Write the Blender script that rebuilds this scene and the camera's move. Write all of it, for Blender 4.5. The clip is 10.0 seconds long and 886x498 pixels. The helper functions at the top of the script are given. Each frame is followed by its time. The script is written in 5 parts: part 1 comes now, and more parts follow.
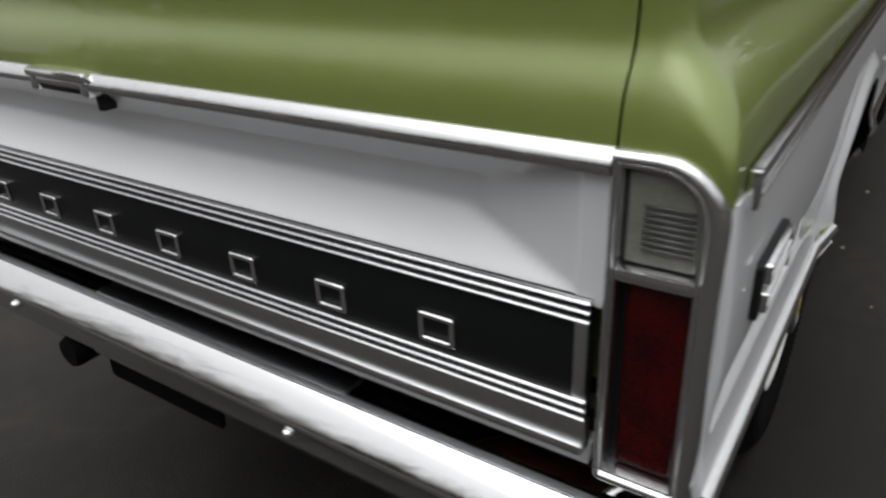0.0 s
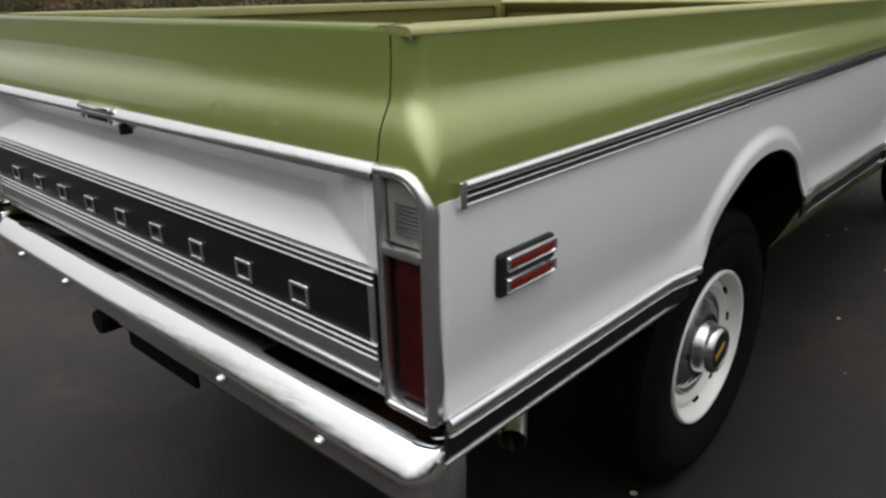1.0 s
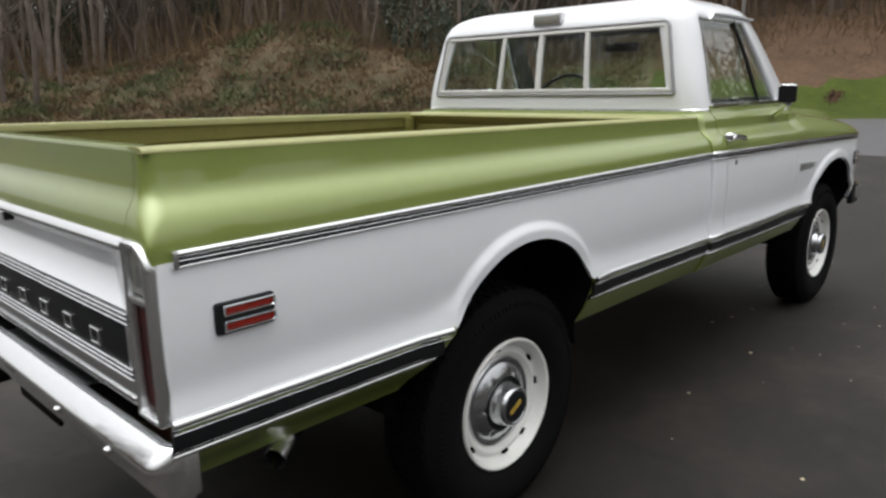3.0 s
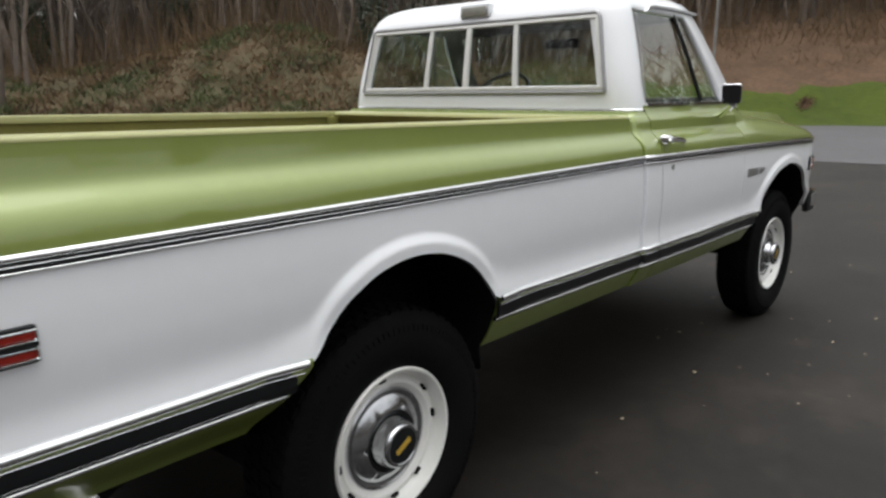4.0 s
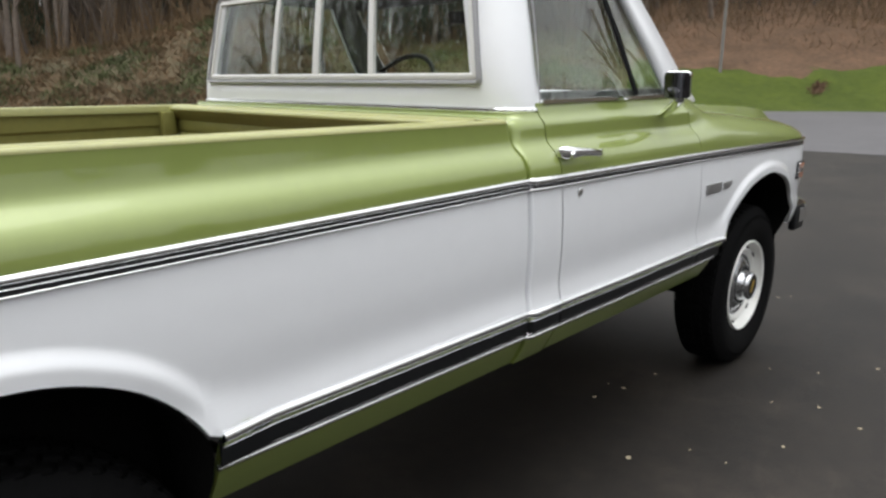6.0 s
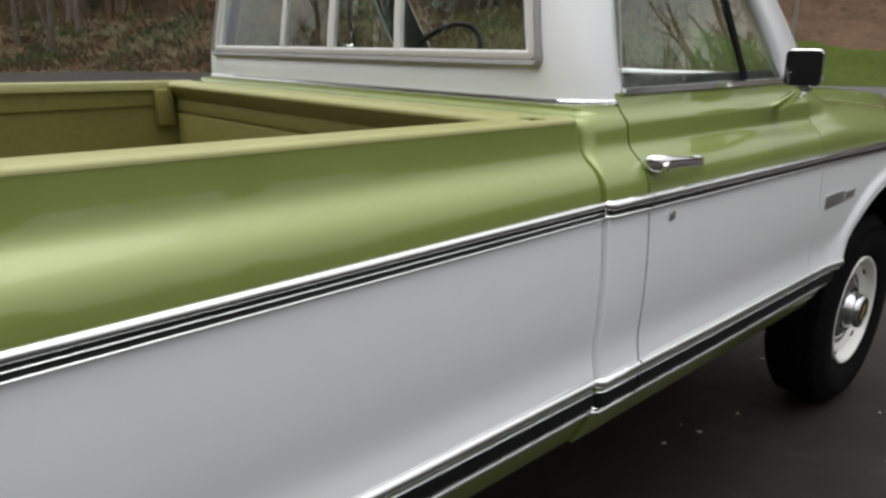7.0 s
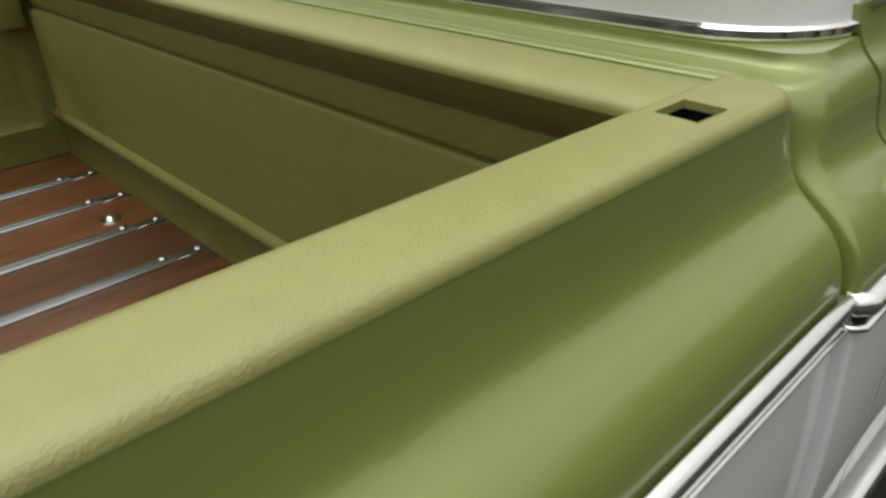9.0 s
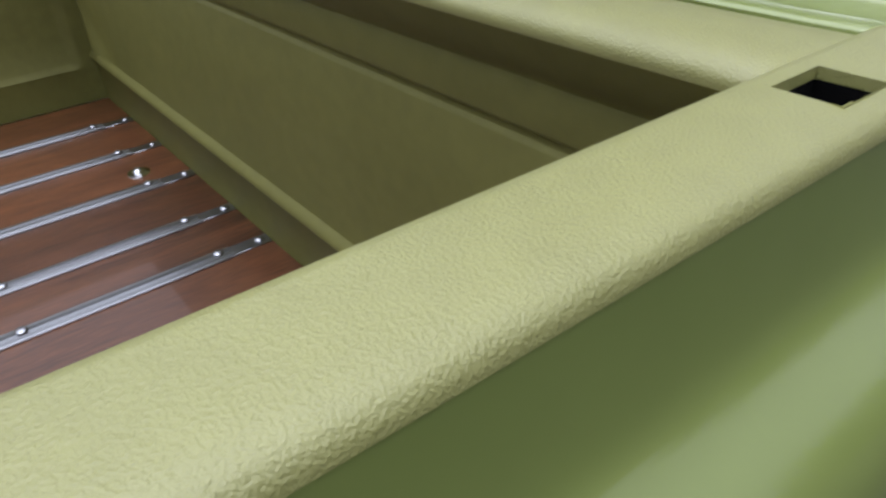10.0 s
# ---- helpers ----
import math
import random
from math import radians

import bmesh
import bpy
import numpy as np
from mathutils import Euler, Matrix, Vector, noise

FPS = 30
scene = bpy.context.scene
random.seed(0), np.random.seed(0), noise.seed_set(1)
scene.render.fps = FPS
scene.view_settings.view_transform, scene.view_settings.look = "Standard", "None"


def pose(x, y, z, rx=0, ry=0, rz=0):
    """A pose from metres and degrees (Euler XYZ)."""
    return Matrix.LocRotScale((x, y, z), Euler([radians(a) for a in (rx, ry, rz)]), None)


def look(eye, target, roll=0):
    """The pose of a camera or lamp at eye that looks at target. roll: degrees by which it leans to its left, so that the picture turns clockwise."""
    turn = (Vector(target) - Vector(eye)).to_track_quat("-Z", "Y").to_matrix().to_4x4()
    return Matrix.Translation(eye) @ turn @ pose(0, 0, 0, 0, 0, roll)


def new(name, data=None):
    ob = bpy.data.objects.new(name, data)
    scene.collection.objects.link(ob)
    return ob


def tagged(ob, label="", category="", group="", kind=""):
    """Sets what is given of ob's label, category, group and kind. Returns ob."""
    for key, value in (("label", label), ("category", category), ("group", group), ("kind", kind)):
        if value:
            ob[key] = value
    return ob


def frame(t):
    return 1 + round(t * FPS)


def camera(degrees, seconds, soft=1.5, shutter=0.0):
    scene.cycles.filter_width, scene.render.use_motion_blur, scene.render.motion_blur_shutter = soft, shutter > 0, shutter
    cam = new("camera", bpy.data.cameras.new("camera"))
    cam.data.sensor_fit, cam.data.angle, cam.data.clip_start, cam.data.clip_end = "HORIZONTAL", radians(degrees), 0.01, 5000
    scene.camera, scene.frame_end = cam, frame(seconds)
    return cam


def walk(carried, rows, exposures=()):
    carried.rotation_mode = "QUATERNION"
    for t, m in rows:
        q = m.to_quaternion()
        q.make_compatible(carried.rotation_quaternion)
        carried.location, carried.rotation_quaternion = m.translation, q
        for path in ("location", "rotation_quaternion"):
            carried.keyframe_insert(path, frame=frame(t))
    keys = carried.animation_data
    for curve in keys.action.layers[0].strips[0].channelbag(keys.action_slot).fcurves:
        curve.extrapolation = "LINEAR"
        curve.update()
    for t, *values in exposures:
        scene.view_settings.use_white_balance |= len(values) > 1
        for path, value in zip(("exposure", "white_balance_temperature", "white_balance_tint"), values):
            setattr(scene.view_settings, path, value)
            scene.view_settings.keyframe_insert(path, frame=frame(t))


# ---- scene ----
cam = camera(63.9, 10.0, 2.6, 0.3)
PATH = [
    (0, (1.062, -0.574, 1.337), (0.036, 0.905, 0.466), -2.8),
    (0.5, (1.295, -0.613, 1.352), (0.165, 0.85, 0.588), -1.9),
    (1, (1.551, -0.622, 1.363), (0.273, 0.749, 0.665), -1.4),
    (1.5, (1.774, -0.707, 1.364), (0.43, 0.628, 0.724), -1.7),
    (2, (1.985, -0.75, 1.391), (0.605, 0.6, 0.87), -1.7),
    (2.5, (2.179, -0.684, 1.408), (0.82, 0.72, 0.984), -1.1),
    (2.7, (2.236, -0.641, 1.42), (0.88, 0.763, 0.982), -1.1),
    (4, (2.256, -0.137, 1.378), (0.949, 1.314, 0.95), -0.4),
    (4.5, (2.232, 0.098, 1.37), (0.941, 1.55, 0.898), -0.7),
    (5, (2.235, 0.393, 1.372), (0.948, 1.855, 0.917), 0.8),
    (5.2, (2.221, 0.511, 1.369), (0.935, 1.973, 0.912), 0.2),
    (6.5, (1.925, 1.188, 1.418), (0.563, 2.565, 0.916), 0.3),
    (7, (1.722, 1.367, 1.42), (0.318, 2.679, 0.863), 0.4),
    (7.5, (1.507, 1.54, 1.427), (0.132, 2.813, 0.727), -1.3),
    (8, (1.346, 1.734, 1.44), (-0.084, 2.901, 0.669), -1.5),
    (8.5, (1.21, 1.846, 1.437), (-0.183, 3.004, 0.589), -0.8),
    (9, (1.086, 1.949, 1.439), (-0.203, 3.146, 0.487), -1.7),
    (9.5, (1.022, 2.037, 1.429), (-0.315, 3.115, 0.404), -3.6),
    (10, (0.994, 2.079, 1.405), (-0.359, 3.072, 0.317), -3.4),
]
walk(cam, [(t, look(eye, target, roll)) for t, eye, target, roll in PATH],
     exposures=((0.0, -0.46, 6550, 10), (0.5, -0.33, 6600, 10), (1.5, -0.13, 6600, 10), (2.5, 0.06, 6500, 10), (5.0, 0.13, 6500, 10), (6.5, 0.40, 6450, 10), (7.0, -0.08, 6600, 10),
                (8.0, -0.30, 6650, 10), (8.5, -0.40, 6700, 8), (9.0, -0.37, 6950, 6), (9.5, -0.26, 6600, 10), (10.0, -0.16, 5800, 18)))

# ---- world and sun: a bright overcast day ----
world = bpy.data.worlds.new("overcast")
scene.world = world
world.use_nodes = True
wn = world.node_tree
wn.nodes.clear()
sky = wn.nodes.new("ShaderNodeTexSky")
sky.sky_type, sky.sun_disc = "NISHITA", False
sky.sun_elevation, sky.sun_rotation = radians(78), radians(198)
sky.air_density, sky.dust_density, sky.ozone_density = 1.0, 6.0, 1.0
veil = wn.nodes.new("ShaderNodeHueSaturation")
veil.inputs["Saturation"].default_value = 0.10
veil.inputs["Value"].default_value = 0.055
# even cloud cover, brighter overhead than at the horizon
where = wn.nodes.new("ShaderNodeTexCoord")
axes = wn.nodes.new("ShaderNodeSeparateXYZ")
lift = wn.nodes.new("ShaderNodeMapRange")
lift.inputs["To Min"].default_value, lift.inputs["To Max"].default_value = 0.57, 2.1
steep = wn.nodes.new("ShaderNodeMath")
steep.operation, steep.use_clamp = "POWER", True
steep.inputs[1].default_value = 5.0
slope = wn.nodes.new("ShaderNodeMath")
slope.operation, slope.use_clamp = "MULTIPLY", True
slope.inputs[1].default_value = 0.50
total = wn.nodes.new("ShaderNodeMath")
total.operation = "ADD"
cloud = wn.nodes.new("ShaderNodeVectorMath")
cloud.operation = "SCALE"
cloud.inputs[0].default_value = (0.985, 0.995, 1.0)
both = wn.nodes.new("ShaderNodeVectorMath")
both.operation = "ADD"
wb = wn.nodes.new("ShaderNodeBackground")
wb.inputs["Strength"].default_value = 1.0
wo = wn.nodes.new("ShaderNodeOutputWorld")
wn.links.new(sky.outputs[0], veil.inputs["Color"])
wn.links.new(where.outputs["Generated"], axes.inputs[0])
wn.links.new(axes.outputs["Z"], steep.inputs[0])
wn.links.new(steep.outputs[0], lift.inputs["Value"])
wn.links.new(axes.outputs["Z"], slope.inputs[0])
wn.links.new(lift.outputs[0], total.inputs[0])
wn.links.new(slope.outputs[0], total.inputs[1])
wn.links.new(total.outputs[0], cloud.inputs["Scale"])
wn.links.new(veil.outputs[0], both.inputs[0])
wn.links.new(cloud.outputs[0], both.inputs[1])
wn.links.new(both.outputs[0], wb.inputs[0])
wn.links.new(wb.outputs[0], wo.inputs[0])
sun_data = bpy.data.lights.new("sun", "SUN")
sun_data.energy, sun_data.angle, sun_data.color = 1.0, radians(70), (1.0, 0.985, 0.96)
sun = new("sun", sun_data)
sun.matrix_world = look((-1.5, -4.5, 22), (0, 0, 0))


# ---- materials ----
def material(name, color, rough=0.5, metal=0.0, coat=0.0, vary=0.0, scale=6.0, bump=0.0, bump_scale=60.0,
             dark=None, detail=6.0, spec=0.5, stretch=None, coat_rough=0.03, per_object=0.0):
    m = bpy.data.materials.new(name)
    m.use_nodes = True
    nt = m.node_tree
    b = nt.nodes["Principled BSDF"]
    b.inputs["Base Color"].default_value = (*color, 1)
    b.inputs["Roughness"].default_value = rough
    b.inputs["Metallic"].default_value = metal
    b.inputs["Coat Weight"].default_value = coat
    b.inputs["Coat Roughness"].default_value = coat_rough
    b.inputs["Specular IOR Level"].default_value = spec
    tc = nt.nodes.new("ShaderNodeTexCoord")
    place = nt.nodes.new("ShaderNodeMapping")
    nt.links.new(tc.outputs["Object"], place.inputs["Vector"])
    if stretch:
        place.inputs["Scale"].default_value = stretch
    if vary > 0:
        n1 = nt.nodes.new("ShaderNodeTexNoise")
        n1.inputs["Scale"].default_value, n1.inputs["Detail"].default_value = scale, detail
        n2 = nt.nodes.new("ShaderNodeTexNoise")
        n2.inputs["Scale"].default_value, n2.inputs["Detail"].default_value = scale * 9, 4
        mid = nt.nodes.new("ShaderNodeMath")
        mid.operation = "MULTIPLY_ADD"
        mid.inputs[1].default_value = 0.5
        half = nt.nodes.new("ShaderNodeMath")
        half.operation = "MULTIPLY"
        half.inputs[1].default_value = 0.5
        ramp = nt.nodes.new("ShaderNodeValToRGB")
        ramp.color_ramp.elements[0].position, ramp.color_ramp.elements[1].position = 0.32, 0.68
        dk = dark or tuple(c * (1 - vary) for c in color)
        lt = tuple(min(1, c * (1 + vary * 0.6)) for c in color)
        ramp.color_ramp.elements[0].color, ramp.color_ramp.elements[1].color = (*dk, 1), (*lt, 1)
        for n in (n1, n2):
            nt.links.new(place.outputs[0], n.inputs["Vector"])
        nt.links.new(n2.outputs["Fac"], half.inputs[0])
        nt.links.new(n1.outputs["Fac"], mid.inputs[0])
        nt.links.new(half.outputs[0], mid.inputs[2])
        nt.links.new(mid.outputs[0], ramp.inputs[0])
        last = ramp.outputs[0]
        if per_object > 0:
            info = nt.nodes.new("ShaderNodeObjectInfo")
            rng = nt.nodes.new("ShaderNodeMapRange")
            rng.inputs["To Min"].default_value, rng.inputs["To Max"].default_value = 1 - per_object, 1 + per_object
            hs = nt.nodes.new("ShaderNodeHueSaturation")
            nt.links.new(info.outputs["Random"], rng.inputs["Value"])
            nt.links.new(rng.outputs[0], hs.inputs["Value"])
            nt.links.new(last, hs.inputs["Color"])
            last = hs.outputs[0]
        nt.links.new(last, b.inputs["Base Color"])
    if bump > 0:
        nb = nt.nodes.new("ShaderNodeTexNoise")
        nb.inputs["Scale"].default_value, nb.inputs["Detail"].default_value = bump_scale, 5
        bp = nt.nodes.new("ShaderNodeBump")
        bp.inputs["Strength"].default_value, bp.inputs["Distance"].default_value = 1.0, bump
        nt.links.new(place.outputs[0], nb.inputs["Vector"])
        nt.links.new(nb.outputs["Fac"], bp.inputs["Height"])
        nt.links.new(bp.outputs[0], b.inputs["Normal"])
    return m


GREEN = material("green_paint", (0.212, 0.266, 0.062), 0.40, 0.20, 1.0, 0.05, 3.0, 0.00004, 9.0, coat_rough=0.02)
GREEN.node_tree.nodes["Principled BSDF"].inputs["Coat IOR"].default_value = 1.56
WHITE = material("white_paint", (0.77, 0.785, 0.81), 0.35, 0.0, 0.8, 0.02, 2.0, 0.00004, 9.0)
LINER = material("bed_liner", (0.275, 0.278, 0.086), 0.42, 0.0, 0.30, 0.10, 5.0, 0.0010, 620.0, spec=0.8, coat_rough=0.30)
# darker copy of the liner: shade inside the bed is put into this colour
SHADED_LINER = material("bed_wall_liner", (0.160, 0.156, 0.039), 0.60, 0.0, 0.0, 0.14, 5.0, 0.0005, 750.0, spec=0.3)
CHROME = material("chrome", (0.88, 0.89, 0.90), 0.06, 1.0, 0.0, 0.03, 8.0)
BRIGHT = material("bright_trim", (0.84, 0.85, 0.86), 0.10, 1.0, 0.0, 0.05, 12.0)
SATIN = material("satin_trim", (0.80, 0.81, 0.82), 0.24, 1.0, 0.0, 0.06, 14.0)
BRUSHED = material("brushed_trim", (0.62, 0.63, 0.64), 0.34, 1.0, 0.0, 0.08, 20.0)
RIB = material("lens_rib", (0.10, 0.10, 0.095), 0.3, 0.0, 0.3, 0.2, 40.0)
BLACK = material("black_trim", (0.009, 0.010, 0.011), 0.42, 0.0, 0.0, 0.2, 20.0, spec=0.26)
RUBBER = material("rubber", (0.0045, 0.0045, 0.0048), 0.8, 0.0, 0.0, 0.25, 14.0, 0.0006, 120.0, spec=0.09)
DARK = material("underbody", (0.004, 0.004, 0.004), 0.9, 0.0, 0.0, 0.4, 8.0, 0.002, 40.0, spec=0.1)
RED = material("red_lens", (0.048, 0.0010, 0.0013), 0.14, 0.0, 0.2, 0.75, 22.0, 0.0008, 160.0, spec=0.3)
CLEAR = material("clear_lens", (0.26, 0.26, 0.23), 0.12, 0.0, 0.8, 0.25, 40.0)
MARKER = material("marker_lens", (0.24, 0.012, 0.006), 0.12, 0.0, 0.6, 0.3, 60.0)
AMBER = material("amber_lens", (0.80, 0.20, 0.02), 0.15, 0.0, 0.6, 0.1, 30.0)
CAP = material("cap_steel", (0.50, 0.51, 0.53), 0.20, 1.0, 0.0, 0.10, 9.0)
WHEEL_WHITE = material("wheel_enamel", (0.78, 0.78, 0.75), 0.30, 0.0, 0.5, 0.05, 8.0)
GOLD = material("gold_mark", (0.72, 0.48, 0.08), 0.35, 0.6)
WOOD = material("bed_wood", (0.115, 0.043, 0.016), 0.36, 0.0, 0.35, 0.75, 3.0, 0.0003, 40.0, stretch=(9.0, 0.9, 9.0), per_object=0.25)


def wood_grain(m):
    """Darker knots and streaks over the stain of the planks (bed_wood_knots)."""
    nt = m.node_tree
    b = nt.nodes["Principled BSDF"]
    old = b.inputs["Base Color"].links[0].from_socket
    tc = nt.nodes.new("ShaderNodeTexCoord")
    mp = nt.nodes.new("ShaderNodeMapping")
    mp.inputs["Scale"].default_value = (7.0, 2.2, 7.0)
    vo = nt.nodes.new("ShaderNodeTexVoronoi")
    vo.inputs["Scale"].default_value = 1.3
    rp = nt.nodes.new("ShaderNodeValToRGB")
    rp.color_ramp.elements[0].position, rp.color_ramp.elements[1].position = 0.03, 0.22
    rp.color_ramp.elements[0].color, rp.color_ramp.elements[1].color = (0.16, 0.13, 0.12, 1), (1, 1, 1, 1)
    mx = nt.nodes.new("ShaderNodeMix")
    mx.data_type, mx.blend_type = "RGBA", "MULTIPLY"
    mx.inputs[0].default_value = 0.9
    nt.links.new(tc.outputs["Object"], mp.inputs["Vector"])
    nt.links.new(mp.outputs[0], vo.inputs["Vector"])
    nt.links.new(vo.outputs["Distance"], rp.inputs[0])
    nt.links.new(old, mx.inputs[6])
    nt.links.new(rp.outputs[0], mx.inputs[7])
    nt.links.new(mx.outputs[2], b.inputs["Base Color"])


wood_grain(WOOD)
STEEL = material("stainless", (0.36, 0.37, 0.385), 0.30, 1.0, 0.0, 0.08, 25.0)
VINYL = material("dark_vinyl", (0.03, 0.033, 0.03), 0.5, 0.0, 0.0, 0.2, 10.0, 0.0005, 200.0)
GASKET = material("window_gasket", (0.30, 0.30, 0.31), 0.45, 0.3, 0.0, 0.1, 20.0)
IVORY = material("window_frame", (0.66, 0.66, 0.64), 0.4, 0.2, 0.0, 0.04, 20.0)


def glass_material(name, tint, rough=0.0):
    m = bpy.data.materials.new(name)
    m.use_nodes = True
    b = m.node_tree.nodes["Principled BSDF"]
    b.inputs["Base Color"].default_value = (*tint, 1)
    b.inputs["Roughness"].default_value = rough
    b.inputs["Transmission Weight"].default_value = 1.0
    b.inputs["IOR"].default_value = 1.45
    return m


GLASS = glass_material("window_glass", (0.80, 0.86, 0.83))


# ---- mesh helpers ----
def finish(bm, name, mat, angle=38):
    me = bpy.data.meshes.new(name)
    bmesh.ops.recalc_face_normals(bm, faces=bm.faces)
    bm.to_mesh(me)
    bm.free()
    me.materials.append(mat)
    for p in me.polygons:
        p.use_smooth = True
    me.set_sharp_from_angle(angle=radians(angle))
    return me


def part(name, bm, mat, parent, label="", angle=38):
    ob = new(name, finish(bm, name, mat, angle))
    ob.parent = parent
    if label:
        tagged(ob, label)
    return ob


def shared(name, me, parent, at):
    ob = new(name, me)
    ob.parent = parent
    ob.location = at
    return ob


def thing(name, label, category, group="", kind="", at=(0, 0, 0)):
    e = new(name)
    e.empty_display_size = 0.1
    e.location = at
    return tagged(e, label, category, group, kind)


def group_part(name, parent, label=""):
    e = new(name)
    e.empty_display_size = 0.05
    e.parent = parent
    if label:
        tagged(e, label)
    return e


def grid(rows, bm=None, close=False, skip=None):
    bm = bm or bmesh.new()
    vs = [[bm.verts.new(p) for p in r] for r in rows]
    n = len(rows[0])
    for i in range(len(rows) - 1):
        for j in range(n if close else n - 1):
            if skip and skip(i, j):
                continue
            k = (j + 1) % n
            bm.faces.new((vs[i][j], vs[i][k], vs[i + 1][k], vs[i + 1][j]))
    return bm


def box(bm, lo, hi, bevel=0.0, seg=2):
    r = bmesh.ops.create_cube(bm, size=1.0)
    size = [b - a for a, b in zip(lo, hi)]
    mid = [(a + b) / 2 for a, b in zip(lo, hi)]
    bmesh.ops.scale(bm, vec=size, verts=r["verts"])
    bmesh.ops.translate(bm, vec=mid, verts=r["verts"])
    if bevel > 0:
        es = list({e for v in r["verts"] for e in v.link_edges})
        bmesh.ops.bevel(bm, geom=es, offset=bevel, segments=seg, affect="EDGES", profile=0.5)
    return bm


def sweep(path, outline, bm=None, up=(0, 0, 1), closed=False, caps=True):
    """An outline (a, b) carried along a path: a to the side, b along up."""
    bm = bm or bmesh.new()
    path = [Vector(p) for p in path]
    up = Vector(up)
    rows = []
    n = len(path)
    for i, p in enumerate(path):
        a = path[(i - 1) % n] if (closed or i > 0) else p
        b = path[(i + 1) % n] if (closed or i < n - 1) else p
        d = (b - a).normalized()
        side = d.cross(up)
        side = side.normalized() if side.length > 1e-5 else Vector((1, 0, 0))
        v = side.cross(d).normalized()
        rows.append([p + side * s + v * t for s, t in outline])
    if closed:
        rows.append(rows[0])
    vs = [[bm.verts.new(q) for q in r] for r in (rows[:-1] if closed else rows)]
    if closed:
        vs.append(vs[0])
    m = len(outline)
    for i in range(len(vs) - 1):
        for j in range(m):
            k = (j + 1) % m
            bm.faces.new((vs[i][j], vs[i][k], vs[i + 1][k], vs[i + 1][j]))
    if caps and not closed:
        bm.faces.new(vs[0][::-1])
        bm.faces.new(vs[-1])
    return bm


def ring(r, n=10, ry=None):
    return [(r * math.cos(2 * math.pi * i / n), (ry or r) * math.sin(2 * math.pi * i / n)) for i in range(n)]


def lathe(profile, n=48, bm=None, axis="x", at=(0, 0, 0)):
    """profile: (radius, distance along the axis)."""
    bm = bm or bmesh.new()
    rows = []
    for r, h in profile:
        row = []
        for i in range(n):
            a = 2 * math.pi * i / n
            c, s = r * math.cos(a), r * math.sin(a)
            p = {"x": (h, c, s), "y": (c, h, s), "z": (c, s, h)}[axis]
            row.append(Vector(p) + Vector(at))
        rows.append(row)
    return grid(rows, bm, close=True)


def smooth(a, b, x):
    t = min(1, max(0, (x - a) / (b - a)))
    return t * t * (3 - 2 * t)


def lerp(table, x):
    xs = [t[0] for t in table]
    ys = [t[1] for t in table]
    return float(np.interp(x, xs, ys))


def rounded(x0, x1, z0, z1, radii, n=7):
    """Closed outline in the plane, corners: low-left, low-right, high-right, high-left."""
    out = []
    for (cx, cz, a0), r in zip(((x0, z0, 180), (x1, z0, 270), (x1, z1, 0), (x0, z1, 90)), radii):
        ox = cx + (r if cx == x0 else -r)
        oz = cz + (r if cz == z0 else -r)
        for i in range(n):
            a = radians(a0 + 90 * i / (n - 1))
            out.append((ox + r * math.cos(a), oz + r * math.sin(a)))
    return out


def inset(x0, x1, z0, z1, radii, d, n=7):
    return rounded(x0 + d, x1 - d, z0 + d, z1 - d, [max(0.0015, r - d) for r in radii], n)


def frame_ring(bounds, radii, steps, place, bm=None):
    """A moulded frame: steps are (inset, height); place maps (a, b, height) to a point."""
    rows = [[place(a, b, h) for a, b in inset(*bounds, radii, d)] for d, h in steps]
    return grid(rows, bm, close=True)


def plate(bounds, radii, height, place, bm=None, thick=0.004, edge=0.002):
    """A plate with rounded corners and a softened rim."""
    bm = bm or bmesh.new()
    rows = [[place(a, b, h) for a, b in inset(*bounds, radii, d)] for d, h in ((0, height - thick), (0, height - edge), (edge, height))]
    vs = [[bm.verts.new(p) for p in r] for r in rows]
    n = len(vs[0])
    for i in range(len(vs) - 1):
        for j in range(n):
            k = (j + 1) % n
            bm.faces.new((vs[i][j], vs[i][k], vs[i + 1][k], vs[i + 1][j]))
    bm.faces.new(vs[-1])
    bm.faces.new(vs[0][::-1])
    return bm


# ---- the lines of the body ----
BOX_END, DOOR_A, DOOR_B, NOSE = 2.508, 2.650, 3.596, 5.08
AXLE_R, AXLE_F, HUB_Z, TRACK = 1.170, 4.425, 0.393, 0.795


def z_trim(y):
    return lerp([(0, 1.119), (2.5, 1.128), (2.65, 1.125), (3.6, 1.113), (4.4, 1.098), (5.1, 1.079)], y)


def z_low(y):
    return 0.781 - 0.010 * min(max(y, 0), 3.0)


def z_rail(y):
    return 1.3155 - 0.0125 * y


# the rear face flares less than the sides
RAIL_X, SIDE_X, REAR_Y, REAR_FLARE = 0.889, 0.953, 0.038, 0.56
SHOULDER = [(0, 1.0), (0.08, 0.985), (0.15, 0.955), (0.22, 0.90), (0.29, 0.81), (0.355, 0.69), (0.41, 0.54), (0.455, 0.37), (0.49, 0.255), (0.52, 0.19), (0.56, 0.145), (0.62, 0.105), (0.70, 0.068), (0.80, 0.036), (0.90, 0.014), (1.0, 0.0)]
BELT = [(0, 1.0), (0.10, 0.98), (0.20, 0.915), (0.29, 0.80), (0.37, 0.65), (0.43, 0.51), (0.47, 0.43), (0.52, 0.395), (0.62, 0.365), (0.72, 0.335), (0.755, 0.30), (0.79, 0.21), (0.86, 0.10), (1.0, 0.0)]
